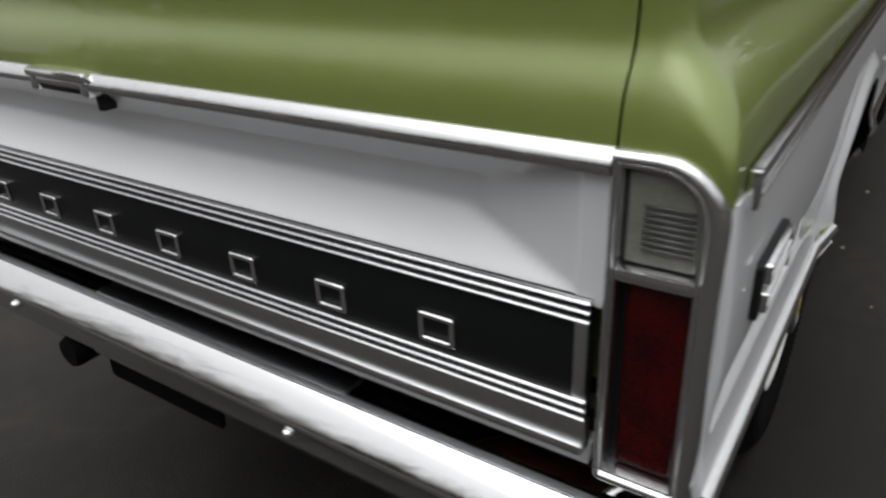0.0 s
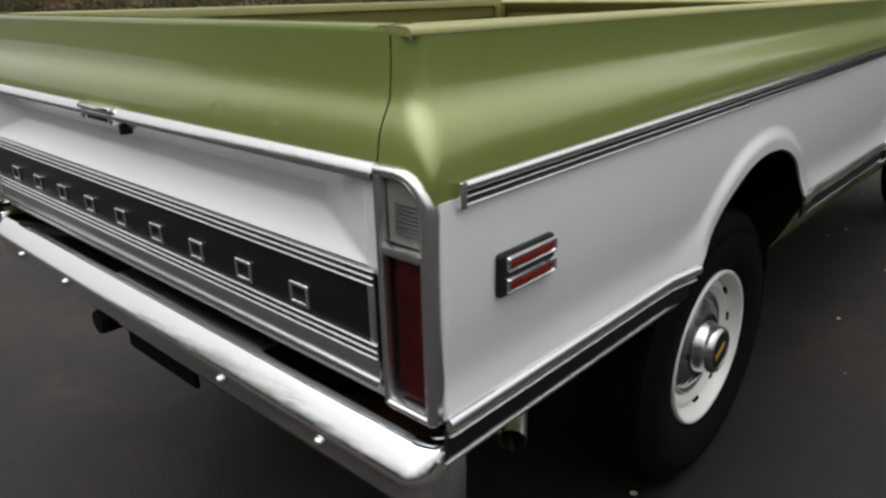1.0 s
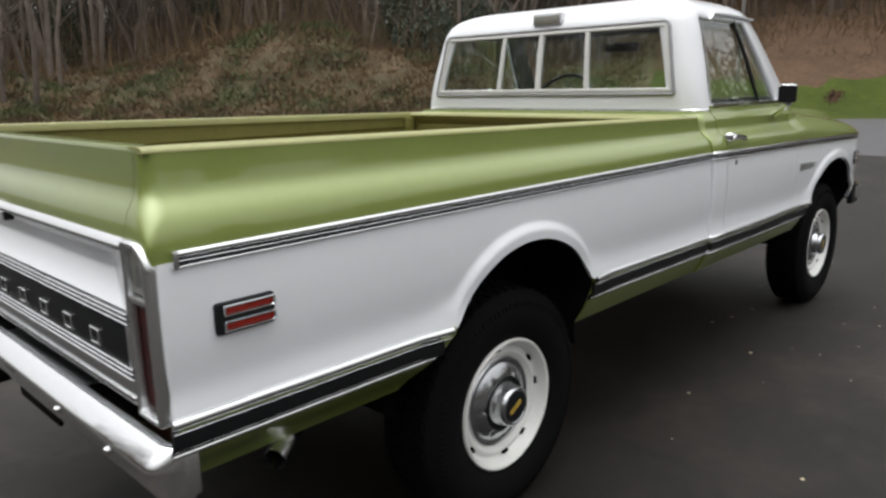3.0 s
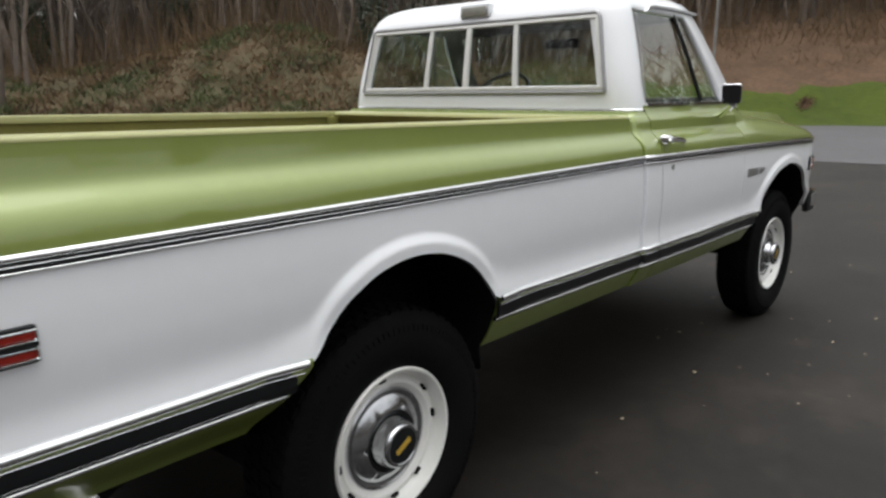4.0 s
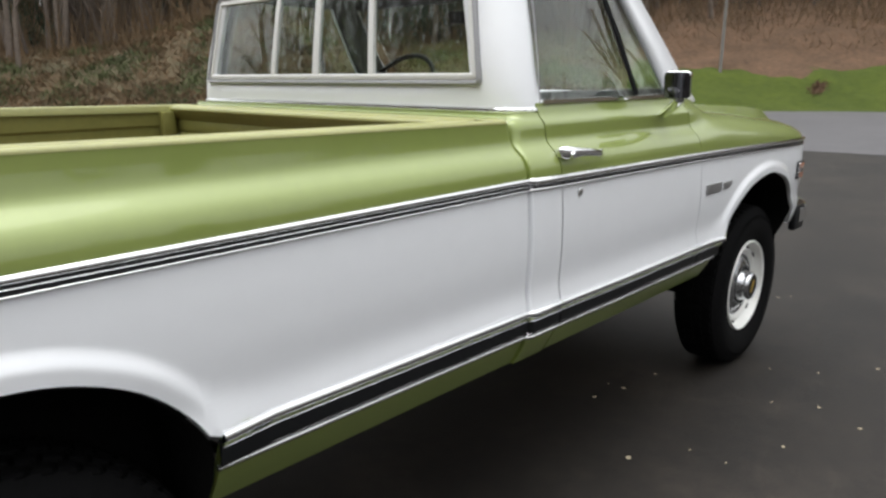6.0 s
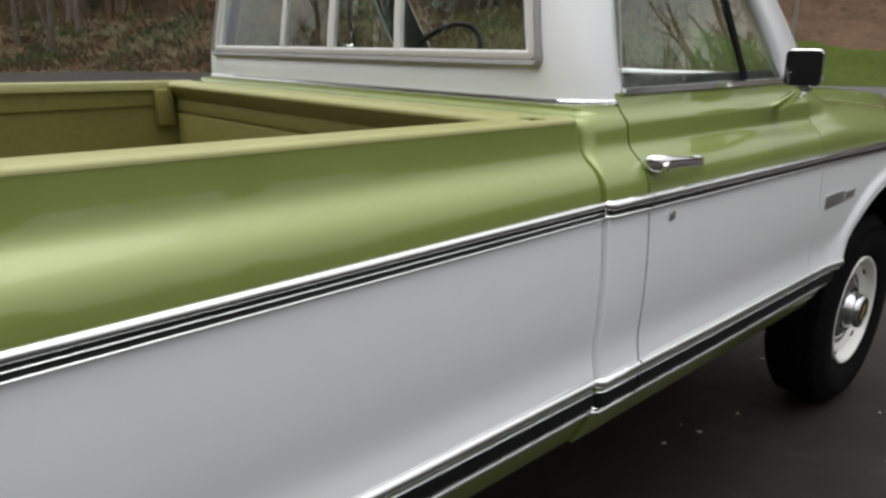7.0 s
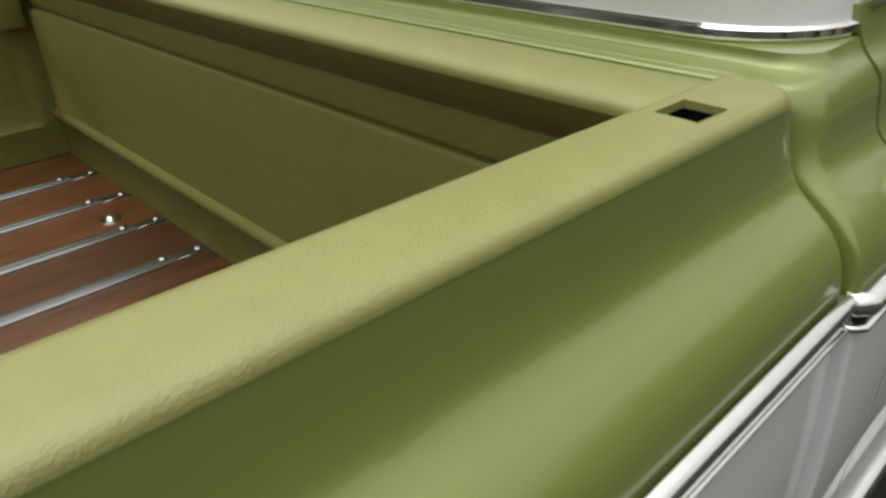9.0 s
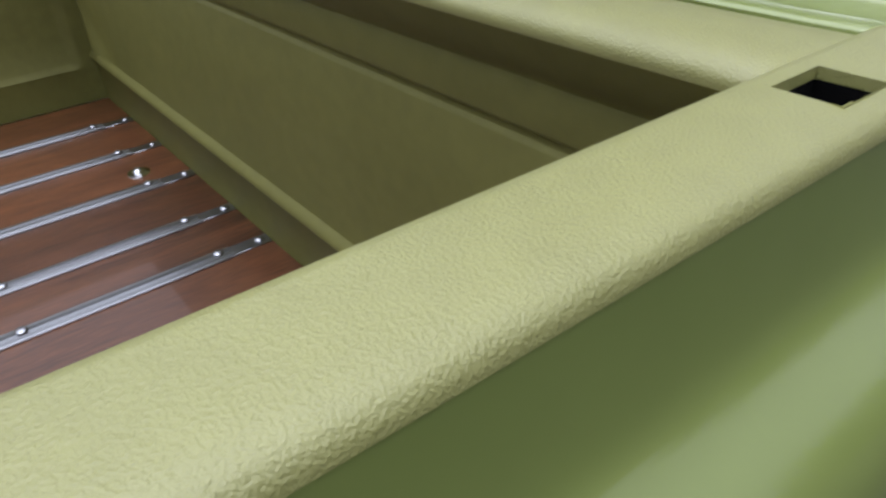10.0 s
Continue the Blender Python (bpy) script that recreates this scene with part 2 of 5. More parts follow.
BELOW = [(0.0, 0.0), (0.02, 0.003), (0.12, 0.009), (0.20, 0.009), (0.26, 0.004), (0.295, 0.001), (0.32, 0.005), (0.345, 0.013), (0.37, 0.010), (0.425, -0.003), (0.44, -0.009), (0.46, -0.018), (0.50, -0.040), (0.55, -0.072)]


def soft_table(table, x, w=0.028):
    """The table's value, averaged over a small width so that creases stay soft."""
    return (lerp(table, x - w) + 2 * lerp(table, x - w / 2) + 3 * lerp(table, x) + 2 * lerp(table, x + w / 2) + lerp(table, x + w)) / 9


def offset_up(y, z):
    """How far the upper panel stands out from the rail's edge."""
    s = (z - z_trim(y)) / (z_rail(y) - z_trim(y))
    return (SIDE_X - RAIL_X) * soft_table(SHOULDER, s, 0.075)


def catmull(pts, n=6):
    out = []
    for i in range(len(pts) - 1):
        p0, p1, p2, p3 = pts[max(0, i - 1)], pts[i], pts[i + 1], pts[min(len(pts) - 1, i + 2)]
        for j in range(n):
            t = j / n
            out.append(tuple(0.5 * (2 * b + (c - a) * t + (2 * a - 5 * b + 4 * c - d) * t * t + (3 * b - a - 3 * c + d) * t ** 3)
                             for a, b, c, d in zip(p0, p1, p2, p3)))
    out.append(pts[-1])
    return out


ARCH_R = catmull([(0.705, 0.572), (0.765, 0.67), (0.838, 0.772), (0.918, 0.861), (0.983, 0.907), (1.065, 0.942), (1.175, 0.958), (1.295, 0.944), (1.412, 0.892), (1.500, 0.808), (1.537, 0.735), (1.550, 0.66), (1.552, 0.572)])
ARCH_F = catmull([(3.76, 0.580), (3.80, 0.69), (3.86, 0.775), (3.95, 0.86), (4.09, 0.93), (4.27, 0.965), (4.42, 0.958), (4.57, 0.912), (4.68, 0.82), (4.745, 0.71), (4.755, 0.60)])


def arch_height(y, arch, sill):
    if y <= arch[0][0] or y >= arch[-1][0]:
        return sill
    return float(np.interp(y, [p[0] for p in arch], [p[1] for p in arch]))


def arch_distance(y, z, arch):
    best = 9.0
    for (ay, az), (by, bz) in zip(arch, arch[1:]):
        dy, dz = by - ay, bz - az
        t = min(1, max(0, ((y - ay) * dy + (z - az) * dz) / (dy * dy + dz * dz + 1e-9)))
        best = min(best, math.hypot(y - ay - t * dy, z - az - t * dz))
    return best


def plan_in(y):
    """How far the front fender draws in towards the nose."""
    return lerp([(4.3, 0), (4.6, 0.004), (4.8, 0.013), (4.93, 0.033), (5.02, 0.070), (5.08, 0.13)], y)


def side_x(y, z, cab=False):
    zt = z_trim(y)
    if z >= zt:
        if cab:
            top = 1.318
            x = 0.868 + (SIDE_X + 0.011 - 0.868) * soft_table(BELT, (z - zt) / (top - zt))
        else:
            x = RAIL_X + offset_up(y, z)
    else:
        zl = z_low(y)
        d = (zt - z) * (0.345 / (zt - zl)) if z > zl else 0.345 + (zl - z)
        x = SIDE_X + (0.011 if cab else 0.0) + soft_table(BELOW, d) - 0.040 * smooth(0.42, 0.53, d) * (1 - smooth(0.8, 1.5, y))
    for arch in (ARCH_R, ARCH_F):
        if arch[0][0] - 0.15 < y < arch[-1][0] + 0.15 and z < zt:
            x += 0.015 * (1 - smooth(0.024, 0.060, arch_distance(y, z, arch))) * smooth(0.68, 0.76, z)
    return x - plan_in(y)


# ---- the pickup truck ----
truck = thing("pickup_truck", "olive green and white long-bed pickup truck parked on wet asphalt", "truck")


def flange(bm, depth, s):
    """Fold the rim of a panel inwards."""
    rim = [e for e in bm.edges if e.is_boundary]
    r = bmesh.ops.extrude_edge_only(bm, edges=rim)
    vs = [g for g in r["geom"] if isinstance(g, bmesh.types.BMVert)]
    for v in vs:
        if v.co.y < 0.02 or (abs(v.co.x) < 0.87 and v.co.y < 0.1):
            v.co.y += depth
        else:
            v.co.x -= s * depth
    return bm


def corner_point(kind, v, z, s, small=False):
    """A point of the box's skin: on the rear face (v: x), round the corner (v: angle) or along the side (v: y)."""
    o = side_x(0.03, z) - RAIL_X if small else offset_up(0.03, z)
    r = 0.009 if small else 0.011 + (0.016 + 0.34 * o) * smooth(1.125, 1.20, z)
    cx, cy = RAIL_X + o - r, REAR_Y - REAR_FLARE * min(o, SIDE_X - RAIL_X) + (0.010 if small else 0.0) + r
    if kind == "rear":
        return Vector((s * min(v, cx - (0.0005 if v > 0.86 else 0.002)), cy - r, z))
    if kind == "arc":
        return Vector((s * (cx + r * math.cos(v)), cy + r * math.sin(v), z))
    y = max(v, cy + 0.001)
    top = smooth(1.20, 1.28, z)
    reach = 0.012 + 0.012 * top
    u = max(0.0, (v - (BOX_END - reach)) / reach)
    tuck = (0.005 + 0.013 * top) * (1 - math.sqrt(max(0.0, 1 - u * u)))
    return Vector((s * ((side_x(v, z) if small else RAIL_X + offset_up(v, z)) - tuck), y, z))


def ys_between(a, b, step=0.12, extra=()):
    n = max(1, round((b - a) / step))
    out = sorted({round(a + (b - a) * i / n, 4) for i in range(n + 1)} | {round(e, 4) for e in extra if a < e < b})
    return out


def box_upper(s):
    cols = [("rear", 0.8535), ("rear", 0.868)] + [("arc", radians(-90 + 90 * i / 8)) for i in range(9)]
    cols += [("side", y) for y in ys_between(0.14, BOX_END, 0.16, [BOX_END - k for k in (0.024, 0.018, 0.012, 0.008, 0.005, 0.0025, 0.001)])]
    rows = []
    for i in range(45):
        t = i / 44
        row = []
        for k, v in cols:
            y = v if k == "side" else 0.03
            lo, hi = z_trim(y) - 0.022, z_rail(y) - 0.009
            if k != "side":
                # the lower edge follows the lamp bezel round the corner
                x = v if k == "rear" else corner_point(k, v, 1.13, 1).x
                u = min(1.0, max(0.0, (x - 0.8955) / 0.058))
                lo = max(lo, 1.134 - 0.058 * (1 - math.sqrt(1 - u * u)))
            row.append(corner_point(k, v, lo + (hi - lo) * t, s))
        rows.append(row)
    return flange(grid(rows), 0.012, s)


def box_side(s):
    arch_ys = [p[0] for p in ARCH_R if p[1] > z_low(p[0])]
    cols = [("rear", 0.944)] + [("arc", radians(-90 + 90 * i / 6)) for i in range(7)]
    cols += [("side", y) for y in ys_between(0.05, BOX_END, 0.06, arch_ys + [BOX_END - k for k in (0.012, 0.008, 0.005, 0.0025, 0.001)])]
    rows = []
    for i in range(33):
        t = i / 32
        row = []
        for k, v in cols:
            y = v if k == "side" else 0.03
            lo, hi = max(z_low(y) - 0.006, arch_height(y, ARCH_R, 0)), z_trim(y) - 0.0205
            row.append(corner_point(k, v, lo + (hi - lo) * t, s, small=True))
        rows.append(row)
    return flange(grid(rows), 0.03, s)


def skin(y0, y1, lo, hi, s, cab, rows_n=14, step=0.07, extra=()):
    ys = ys_between(y0, y1, step, extra)
    rows = []
    for i in range(rows_n + 1):
        t = i / rows_n
        rows.append([Vector((s * side_x(y, lo(y) + (hi(y) - lo(y)) * t, cab), y, lo(y) + (hi(y) - lo(y)) * t)) for y in ys])
    return flange(grid(rows), 0.02, s)


SILL = 0.584


def upper_trim(y0, y1, s, parent, cab=False, cap=False, tuck=False):
    """Side moulding: a bright half-round above a black band with two thin bright ribs."""
    ys = ys_between(y0, y1, 0.12)
    base = [Vector((s * (side_x(y, z_trim(y) - 0.017, cab) + 0.001), y, z_trim(y))) for y in ys]
    if tuck:
        base.insert(0, base[0] + Vector((-s * 0.013, -0.006, 0)))
        base.insert(1, base[1] + Vector((-s * 0.004, -0.0035, 0)))
    m = group_part("side_moulding", parent, "bright side moulding with black stripes")
    turn = -s

    def strip(name, mat, a, b, d):
        o = [(turn * d * math.sin(math.pi * k / 8) ** 0.8, a + (b - a) * (1 - math.cos(math.pi * k / 8)) / 2) for k in range(9)]
        return part(name, sweep(base, [(-q, w) for q, w in o]), mat, m)
    if cab:
        strip("black_band", BLACK, -0.004, -0.030, 0.0045)
        strip("bright_rib", BRIGHT, 0.004, -0.0165, 0.0120)
        strip("bright_rib", BRIGHT, -0.0235, -0.0325, 0.0090)
    else:
        strip("black_band", BLACK, -0.003, -0.030, 0.0045)
        strip("bright_rib", BRIGHT, 0.003, -0.0125, 0.0105)
        strip("bright_rib", BRIGHT, -0.0165, -0.0202, 0.0080)
        strip("bright_rib", BRIGHT, -0.0268, -0.0317, 0.0080)
    if cap:
        x = side_x(y0, z_trim(y0) - 0.017)
        bm = box(bmesh.new(), (min(s * x, s * (x + 0.011)), y0 - 0.007, z_trim(y0) - 0.0335), (max(s * x, s * (x + 0.011)), y0 + 0.006, z_trim(y0) + 0.003), 0.002)
        part("end_cap", bm, BRIGHT, m)


def lower_trim(y0, y1, s, parent, cab=False, slant=0.0, tuck=False):
    ys = ys_between(y0, y1, 0.12)
    m = group_part("sill_moulding", parent, "bright and black lower side moulding")
    turn = -s

    def strip(name, mat, a, b, d, cut0=0.0, cut1=0.0):
        path = []
        for i, y in enumerate(ys):
            yy = y + (cut0 if i == 0 else 0) + (cut1 if i == len(ys) - 1 else 0)
            z = z_low(yy)
            path.append(Vector((s * (side_x(yy, z + (a + b) / 2, cab) - 0.001), yy, z)))
        if tuck:
            path.insert(0, path[0] + Vector((-s * 0.013, -0.006, 0)))
            path.insert(1, path[1] + Vector((-s * 0.004, -0.0035, 0)))
        o = [(turn * d * math.sin(math.pi * k / 8) ** 0.8, a + (b - a) * (1 - math.cos(math.pi * k / 8)) / 2) for k in range(9)]
        return part(name, sweep(path, [(-q, w) for q, w in o]), mat, m)
    k = slant
    strip("bright_rib", BRIGHT, 0.004, -0.018, 0.013, 0, -k * 0.1)
    strip("black_band", BLACK, -0.017, -0.074, 0.0085, 0, -k * 0.6)
    strip("bright_rib", BRIGHT, -0.0235, -0.0270, 0.0105, 0, -k * 0.3)
    strip("bright_rib", BRIGHT, -0.0640, -0.0685, 0.0115, 0, -k * 0.8)
    strip("satin_rib", SATIN, -0.0715, -0.0860, 0.013, 0, -k)


def side_marker(s, y0, y1, z0, z1, parent, lens, x_of):
    m = group_part("side_marker_lamp", parent, "side marker lamp with two red bars in bright frames")

    def at(a, b, h):
        return Vector((s * (x_of(a, b) + h), a, b))
    part("base", plate((y0, y1, z0, z1), [0.008] * 4, 0.008, at, thick=0.016), BLACK, m)
    h = (z1 - z0)
    for lo, hi in ((z0 + 0.004, z0 + h * 0.43), (z0 + h * 0.55, z1 - 0.006)):
        b = (y0 + 0.016, y1 - 0.001, lo, hi)
        part("bright_frame", frame_ring(b, [0.004] * 4, ((0, 0.006), (0.0, 0.0105), (0.0018, 0.0138), (0.0040, 0.0138), (0.006, 0.0105), (0.006, 0.006)), at), CHROME, m)
        part("lens", plate((y0 + 0.022, y1 - 0.007, lo + 0.006, hi - 0.006), [0.002] * 4, 0.0115, at, thick=0.006), lens, m)


for s in (1, -1):
    arch_low = [p[0] for p in ARCH_R if p[1] <= z_low(p[0]) + 0.001]
    part("box_upper_panel", box_upper(s), GREEN, truck, "glossy metallic green upper side panel of the bed")
    part("box_side_panel", box_side(s), WHITE, truck, "white lower side panel of the bed")
    part("box_sill", skin(0.02, 0.825, lambda y: arch_height(y, ARCH_R, SILL), lambda y: z_low(y) + 0.001, s, False, 8, 0.05, arch_low), GREEN, truck)
    part("box_sill", skin(1.553, BOX_END, lambda y: SILL, lambda y: z_low(y) + 0.001, s, False, 8, 0.08, arch_low), GREEN, truck)
    upper_trim(0.050, BOX_END, s, truck, cap=True)
    lower_trim(0.008, 0.815, s, truck, slant=0.055)
    lower_trim(1.547, BOX_END, s, truck, slant=0.0)
    side_marker(s, 0.118, 0.258, 0.932, 1.0, truck, MARKER, lambda a, b: side_x(a, b))

# rail caps with a stake pocket near the front
POCKET = (0.841, 0.875, 2.377, 2.418)


def rail_end(y, x):
    """Where the rail's outer edge turns in at its front end."""
    u = max(0.0, (y - (BOX_END - 0.028)) / 0.024)
    return x - max(0.0, (x - 0.86) / 0.027) * 0.016 * (1 - math.sqrt(max(0.0, 1 - u * u)))


for s in (1, -1):
    zr = z_rail
    xs_in = [(0.826, -0.030), (0.826, -0.004), (0.829, 0.0), (0.834, 0.0005), (POCKET[0], 0.0005), (POCKET[1] - 0.010, 0.0003), (POCKET[1] - 0.001, -0.0006),
             (RAIL_X - 0.0045, -0.0020), (RAIL_X - 0.0008, -0.0050), (RAIL_X + 0.0010, -0.0085), (RAIL_X + 0.0013, -0.0115)]
    ys = ys_between(REAR_Y, BOX_END - 0.004, 0.11, (0.046, 0.0865, 0.088, POCKET[2], POCKET[3], *(BOX_END - k for k in (0.028, 0.02, 0.014, 0.010, 0.007, 0.005))))
    rows = [[Vector((s * min(x if y > 0.087 else max(x, 0.8535), rail_end(y, x)), y, zr(y) + d)) for x, d in xs_in] for y in ys]
    i0 = ys.index(round(POCKET[2], 4))
    i1 = ys.index(round(POCKET[3], 4))
    bm = grid(rows, skip=lambda i, j: i0 <= i < i1 and 4 <= j < 6)
    # closed rear end, then the walls of the pocket
    grid([[p - Vector((0, 0, 0.012)) for p in rows[0]], rows[0]], bm)
    top = [(POCKET[0], POCKET[2]), (POCKET[1] - 0.001, POCKET[2]), (POCKET[1] - 0.001, POCKET[3]), (POCKET[0], POCKET[3])]
    wall = [[Vector((s * x, y, zr(y) + 0.0003 - d)) for x, y in top] for d in (0.0, 0.006)]
    grid(wall, bm, close=True)
    part("rail_cap", bm, LINER, truck, "bed rail coated with rough tan-green bed liner", 60)
    bm = bmesh.new()
    wall = [[Vector((s * x, y, zr(y) - d)) for x, y in top] for d in (0.006, 0.075)]
    grid(wall, bm, close=True)
    grid([wall[1][:2], [wall[1][3], wall[1][2]]], bm)
    strut = box(bmesh.new(), (min(s * 0.860, s * 0.863), 2.395, zr(2.4) - 0.072), (max(s * 0.860, s * 0.863), 2.417, zr(2.4) - 0.012))
    part("pocket_strut", strut, LINER, truck)
    # near-black walls: the shade down the hole is put into their colour
    part("stake_pocket", bm, DARK, truck, "square stake pocket in the bed rail, inside darkened as shade")
    # inner wall with its embossed panel
    x = 0.835
    ys = ys_between(0.07, 2.44, 0.3, (0.20, 0.213, 0.226, 0.66, 0.70, 1.58, 1.62, 2.372, 2.384, 2.396, 2.408))
    zs = [0.812, 0.885, 0.893, 0.900, 0.910, 0.985, 1.06, 1.194, 1.199, 1.204, 1.26, 1.285]
    rows = []
    for z in zs:
        row = []
        for y in ys:
            inner = smooth(0.888, 0.905, z) * smooth(0.205, 0.22, y) * (1 - smooth(2.388, 2.404, y)) * (1 - smooth(1.194, 1.204, z))
            ridge = 0.004 if (abs(z - 0.8965) < 0.006 and 0.2 < y < 2.40) or (abs(y - 2.396) < 0.006 and 0.89 < z < 1.19) else 0.0
            row.append(Vector((s * (x + 0.008 * inner - ridge), y, z if z < 1.28 else z_rail(y) - 0.026)))
        rows.append(row)
    hump = (ys.index(0.66), ys.index(1.62), zs.index(1.06))
    part("bed_inner_wall", grid(rows, skip=lambda i, j: hump[0] <= j < hump[1] and i < hump[2] - 1), SHADED_LINER, truck, "bed side wall with a pressed panel, its liner darkened as shade")
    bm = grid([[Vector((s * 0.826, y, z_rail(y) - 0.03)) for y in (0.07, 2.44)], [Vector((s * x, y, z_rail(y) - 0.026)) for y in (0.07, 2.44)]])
    part("rail_underside", bm, SHADED_LINER, truck)
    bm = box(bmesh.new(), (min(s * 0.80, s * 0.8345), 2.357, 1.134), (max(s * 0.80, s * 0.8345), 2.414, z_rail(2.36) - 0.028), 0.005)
    part("stake_bracket", bm, SHADED_LINER, truck)
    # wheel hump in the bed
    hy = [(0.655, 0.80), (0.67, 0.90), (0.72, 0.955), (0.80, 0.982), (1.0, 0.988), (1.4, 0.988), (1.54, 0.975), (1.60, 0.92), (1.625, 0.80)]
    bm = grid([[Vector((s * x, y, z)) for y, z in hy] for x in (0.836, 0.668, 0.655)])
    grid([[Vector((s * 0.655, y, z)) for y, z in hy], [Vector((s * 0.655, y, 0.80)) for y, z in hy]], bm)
    part("wheel_hump", bm, SHADED_LINER, truck)

# bed front wall with its rolled top
ROLL = [(2.490, 1.235), (2.489, 1.262), (2.484, 1.278), (2.474, 1.2855), (2.452, 1.2872), (2.436, 1.2865), (2.423, 1.2845), (2.413, 1.2808), (2.4065, 1.2760), (2.4040, 1.2710), (2.4050, 1.2660), (2.4095, 1.2575), (2.4155, 1.2475), (2.4230, 1.2375), (2.431, 1.2285),
        (2.4345, 1.225), (2.4365, 1.221), (2.4345, 1.217), (2.4345, 1.184), (2.4355, 1.1805), (2.4395, 1.1780), (2.4395, 1.1725), (2.4360, 1.1700), (2.4345, 1.167), (2.435, 1.05), (2.435, 0.931), (2.4295, 0.9275), (2.4245, 0.9225), (2.4225, 0.9165), (2.4245, 0.9105), (2.4300, 0.9065), (2.435, 0.902), (2.435, 0.806)]
xs = [-0.8345, -0.805, -0.795, -0.787, -0.779, -0.77] + [-0.6 + 0.2 * i for i in range(7)] + [0.77, 0.779, 0.787, 0.795, 0.805, 0.8345]
rows = []
for x in xs:
    # the ends run flush into the side rails
    e = smooth(0.79, 0.8345, abs(x))
    rows.append([Vector((x, min(y, 2.4245) if 0.779 <= abs(x) <= 0.795 and 0.91 < z < 1.168 else y + (0.012 * e if y > 2.46 and z > 1.23 else 0.0),
                         z - 0.0030 * e * smooth(1.262, 1.278, z))) for y, z in ROLL])
# below its nose the roll takes the darkened liner, as its own shade
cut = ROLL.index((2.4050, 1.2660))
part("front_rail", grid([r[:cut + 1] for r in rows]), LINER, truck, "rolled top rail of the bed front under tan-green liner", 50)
part("bed_front_wall", grid([r[cut:] for r in rows]), SHADED_LINER, truck, "bed front wall with a pressed panel, its liner darkened as shade", 50)

# bed floor: stained planks between stainless strips
bed_floor = group_part("bed_floor", truck, "dark-stained wooden plank floor with stainless strips")
STRIPS = [-0.641, -0.459, -0.277, -0.095, 0.042, 0.174, 0.345, 0.500, 0.650]
edges = [-0.833] + STRIPS + [0.833]
for a, b in zip(edges, edges[1:]):
    outer = max(abs(a), abs(b)) > 0.8
    for y0, y1 in (((0.075, 0.654), (1.626, 2.4345)) if outer else ((0.075, 2.4345),)):
        part("plank", box(bmesh.new(), (a + 0.006, y0, 0.79), (b - 0.006, y1, 0.8135), 0.0015, 1), WOOD, bed_floor)
strip_me = None
for x in STRIPS:
    if strip_me is None:
        out = [(-0.017, 0.0), (-0.017, 0.0022), (-0.0125, 0.0028), (-0.0105, 0.0056), (-0.0045, 0.0058), (-0.0025, 0.0020), (0.0025, 0.0020), (0.0045, 0.0058), (0.0105, 0.0056), (0.0125, 0.0028), (0.017, 0.0022), (0.017, 0.0)]
        strip_me = finish(sweep([(0, 0.08, 0), (0, 2.37, 0)], out), "strip", STEEL)
        bm = box(bmesh.new(), (-0.014, 2.37, 0.0), (0.014, 2.4325, 0.0024), 0.0008, 1)
        tip_me = finish(bm, "strip_end", STEEL)
        bolt_me = finish(lathe([(0.0085, 0.0), (0.0083, 0.0022), (0.006, 0.0042), (0.0025, 0.0048), (0.0, 0.0048)], 14, axis="z"), "bolt", STEEL)
    st = shared("strip", strip_me, bed_floor, (x, 0, 0.8137))
    shared("strip_end", tip_me, bed_floor, (x, 0, 0.8137))
    for y in (2.417, 2.348):
        shared("bolt", bolt_me, bed_floor, (x, y, 0.816 if y > 2.37 else 0.8199))
    for y in (2.067, 1.78, 1.49, 1.20, 0.91, 0.62, 0.33):
        shared("bolt", bolt_me, bed_floor, (x, y, 0.8199))
big_bolt = finish(lathe([(0.022, 0.0), (0.021, 0.002), (0.012, 0.003), (0.011, 0.006), (0.007, 0.0085), (0.0, 0.009)], 18, axis="z"), "bolt", CHROME)
for x in (-0.350, 0.42):
    for y in (2.352, 0.5):
        shared("bolt", big_bolt, bed_floor, (x, y, 0.8137))

# ---- tailgate ----
gate = group_part("tailgate", truck, "closed tailgate, green above, white and black below")
GX = 0.8507
zs = [z_trim(0) - 0.004 + (z_rail(0) - 0.006 - z_trim(0) + 0.004) * i / 44 for i in range(45)]
prof = [(REAR_Y - REAR_FLARE * offset_up(0.03, z), z) for z in zs]
zt = z_rail(0)
prof += [(REAR_Y + 0.002, zt - 0.001), (REAR_Y + 0.008, zt + 0.001), (REAR_Y + 0.04, zt + 0.001), (REAR_Y + 0.046, zt - 0.004), (REAR_Y + 0.046, 0.83)]
part("upper_panel", grid([[Vector((x, y, z)) for y, z in prof] for x in (-GX, -0.4, 0, 0.4, GX)]), GREEN, gate, "glossy green upper tailgate panel")
# white recess
half = [GX, 0.822, 0.817, 0.811] + [0.80 - 0.012 * i for i in range(15)]
cols = [-x for x in half] + [-0.3, 0.0, 0.3] + half[::-1]
levels = [(0.976, 0.002), (0.982, 0.003)] + [(0.986 + 0.005 * i, 0.006 + 0.0044 * i) for i in range(11)] + [(1.044, 0.052), (1.075, 0.046), (1.090, 0.032), (1.106, 0.018), (1.116, 0.010)]
rows = []
for z, d in levels:
    row = []
    for x in cols:
        a = abs(x)
        y = min(d, (0.002 if a > 0.819 else 0.006) + 0.31 * max(0.0, 0.817 - a))
        row.append(Vector((x, y, z)))
    rows.append(row)
part("recess_panel", grid(rows), WHITE, gate, "white recessed tailgate panel", 30)


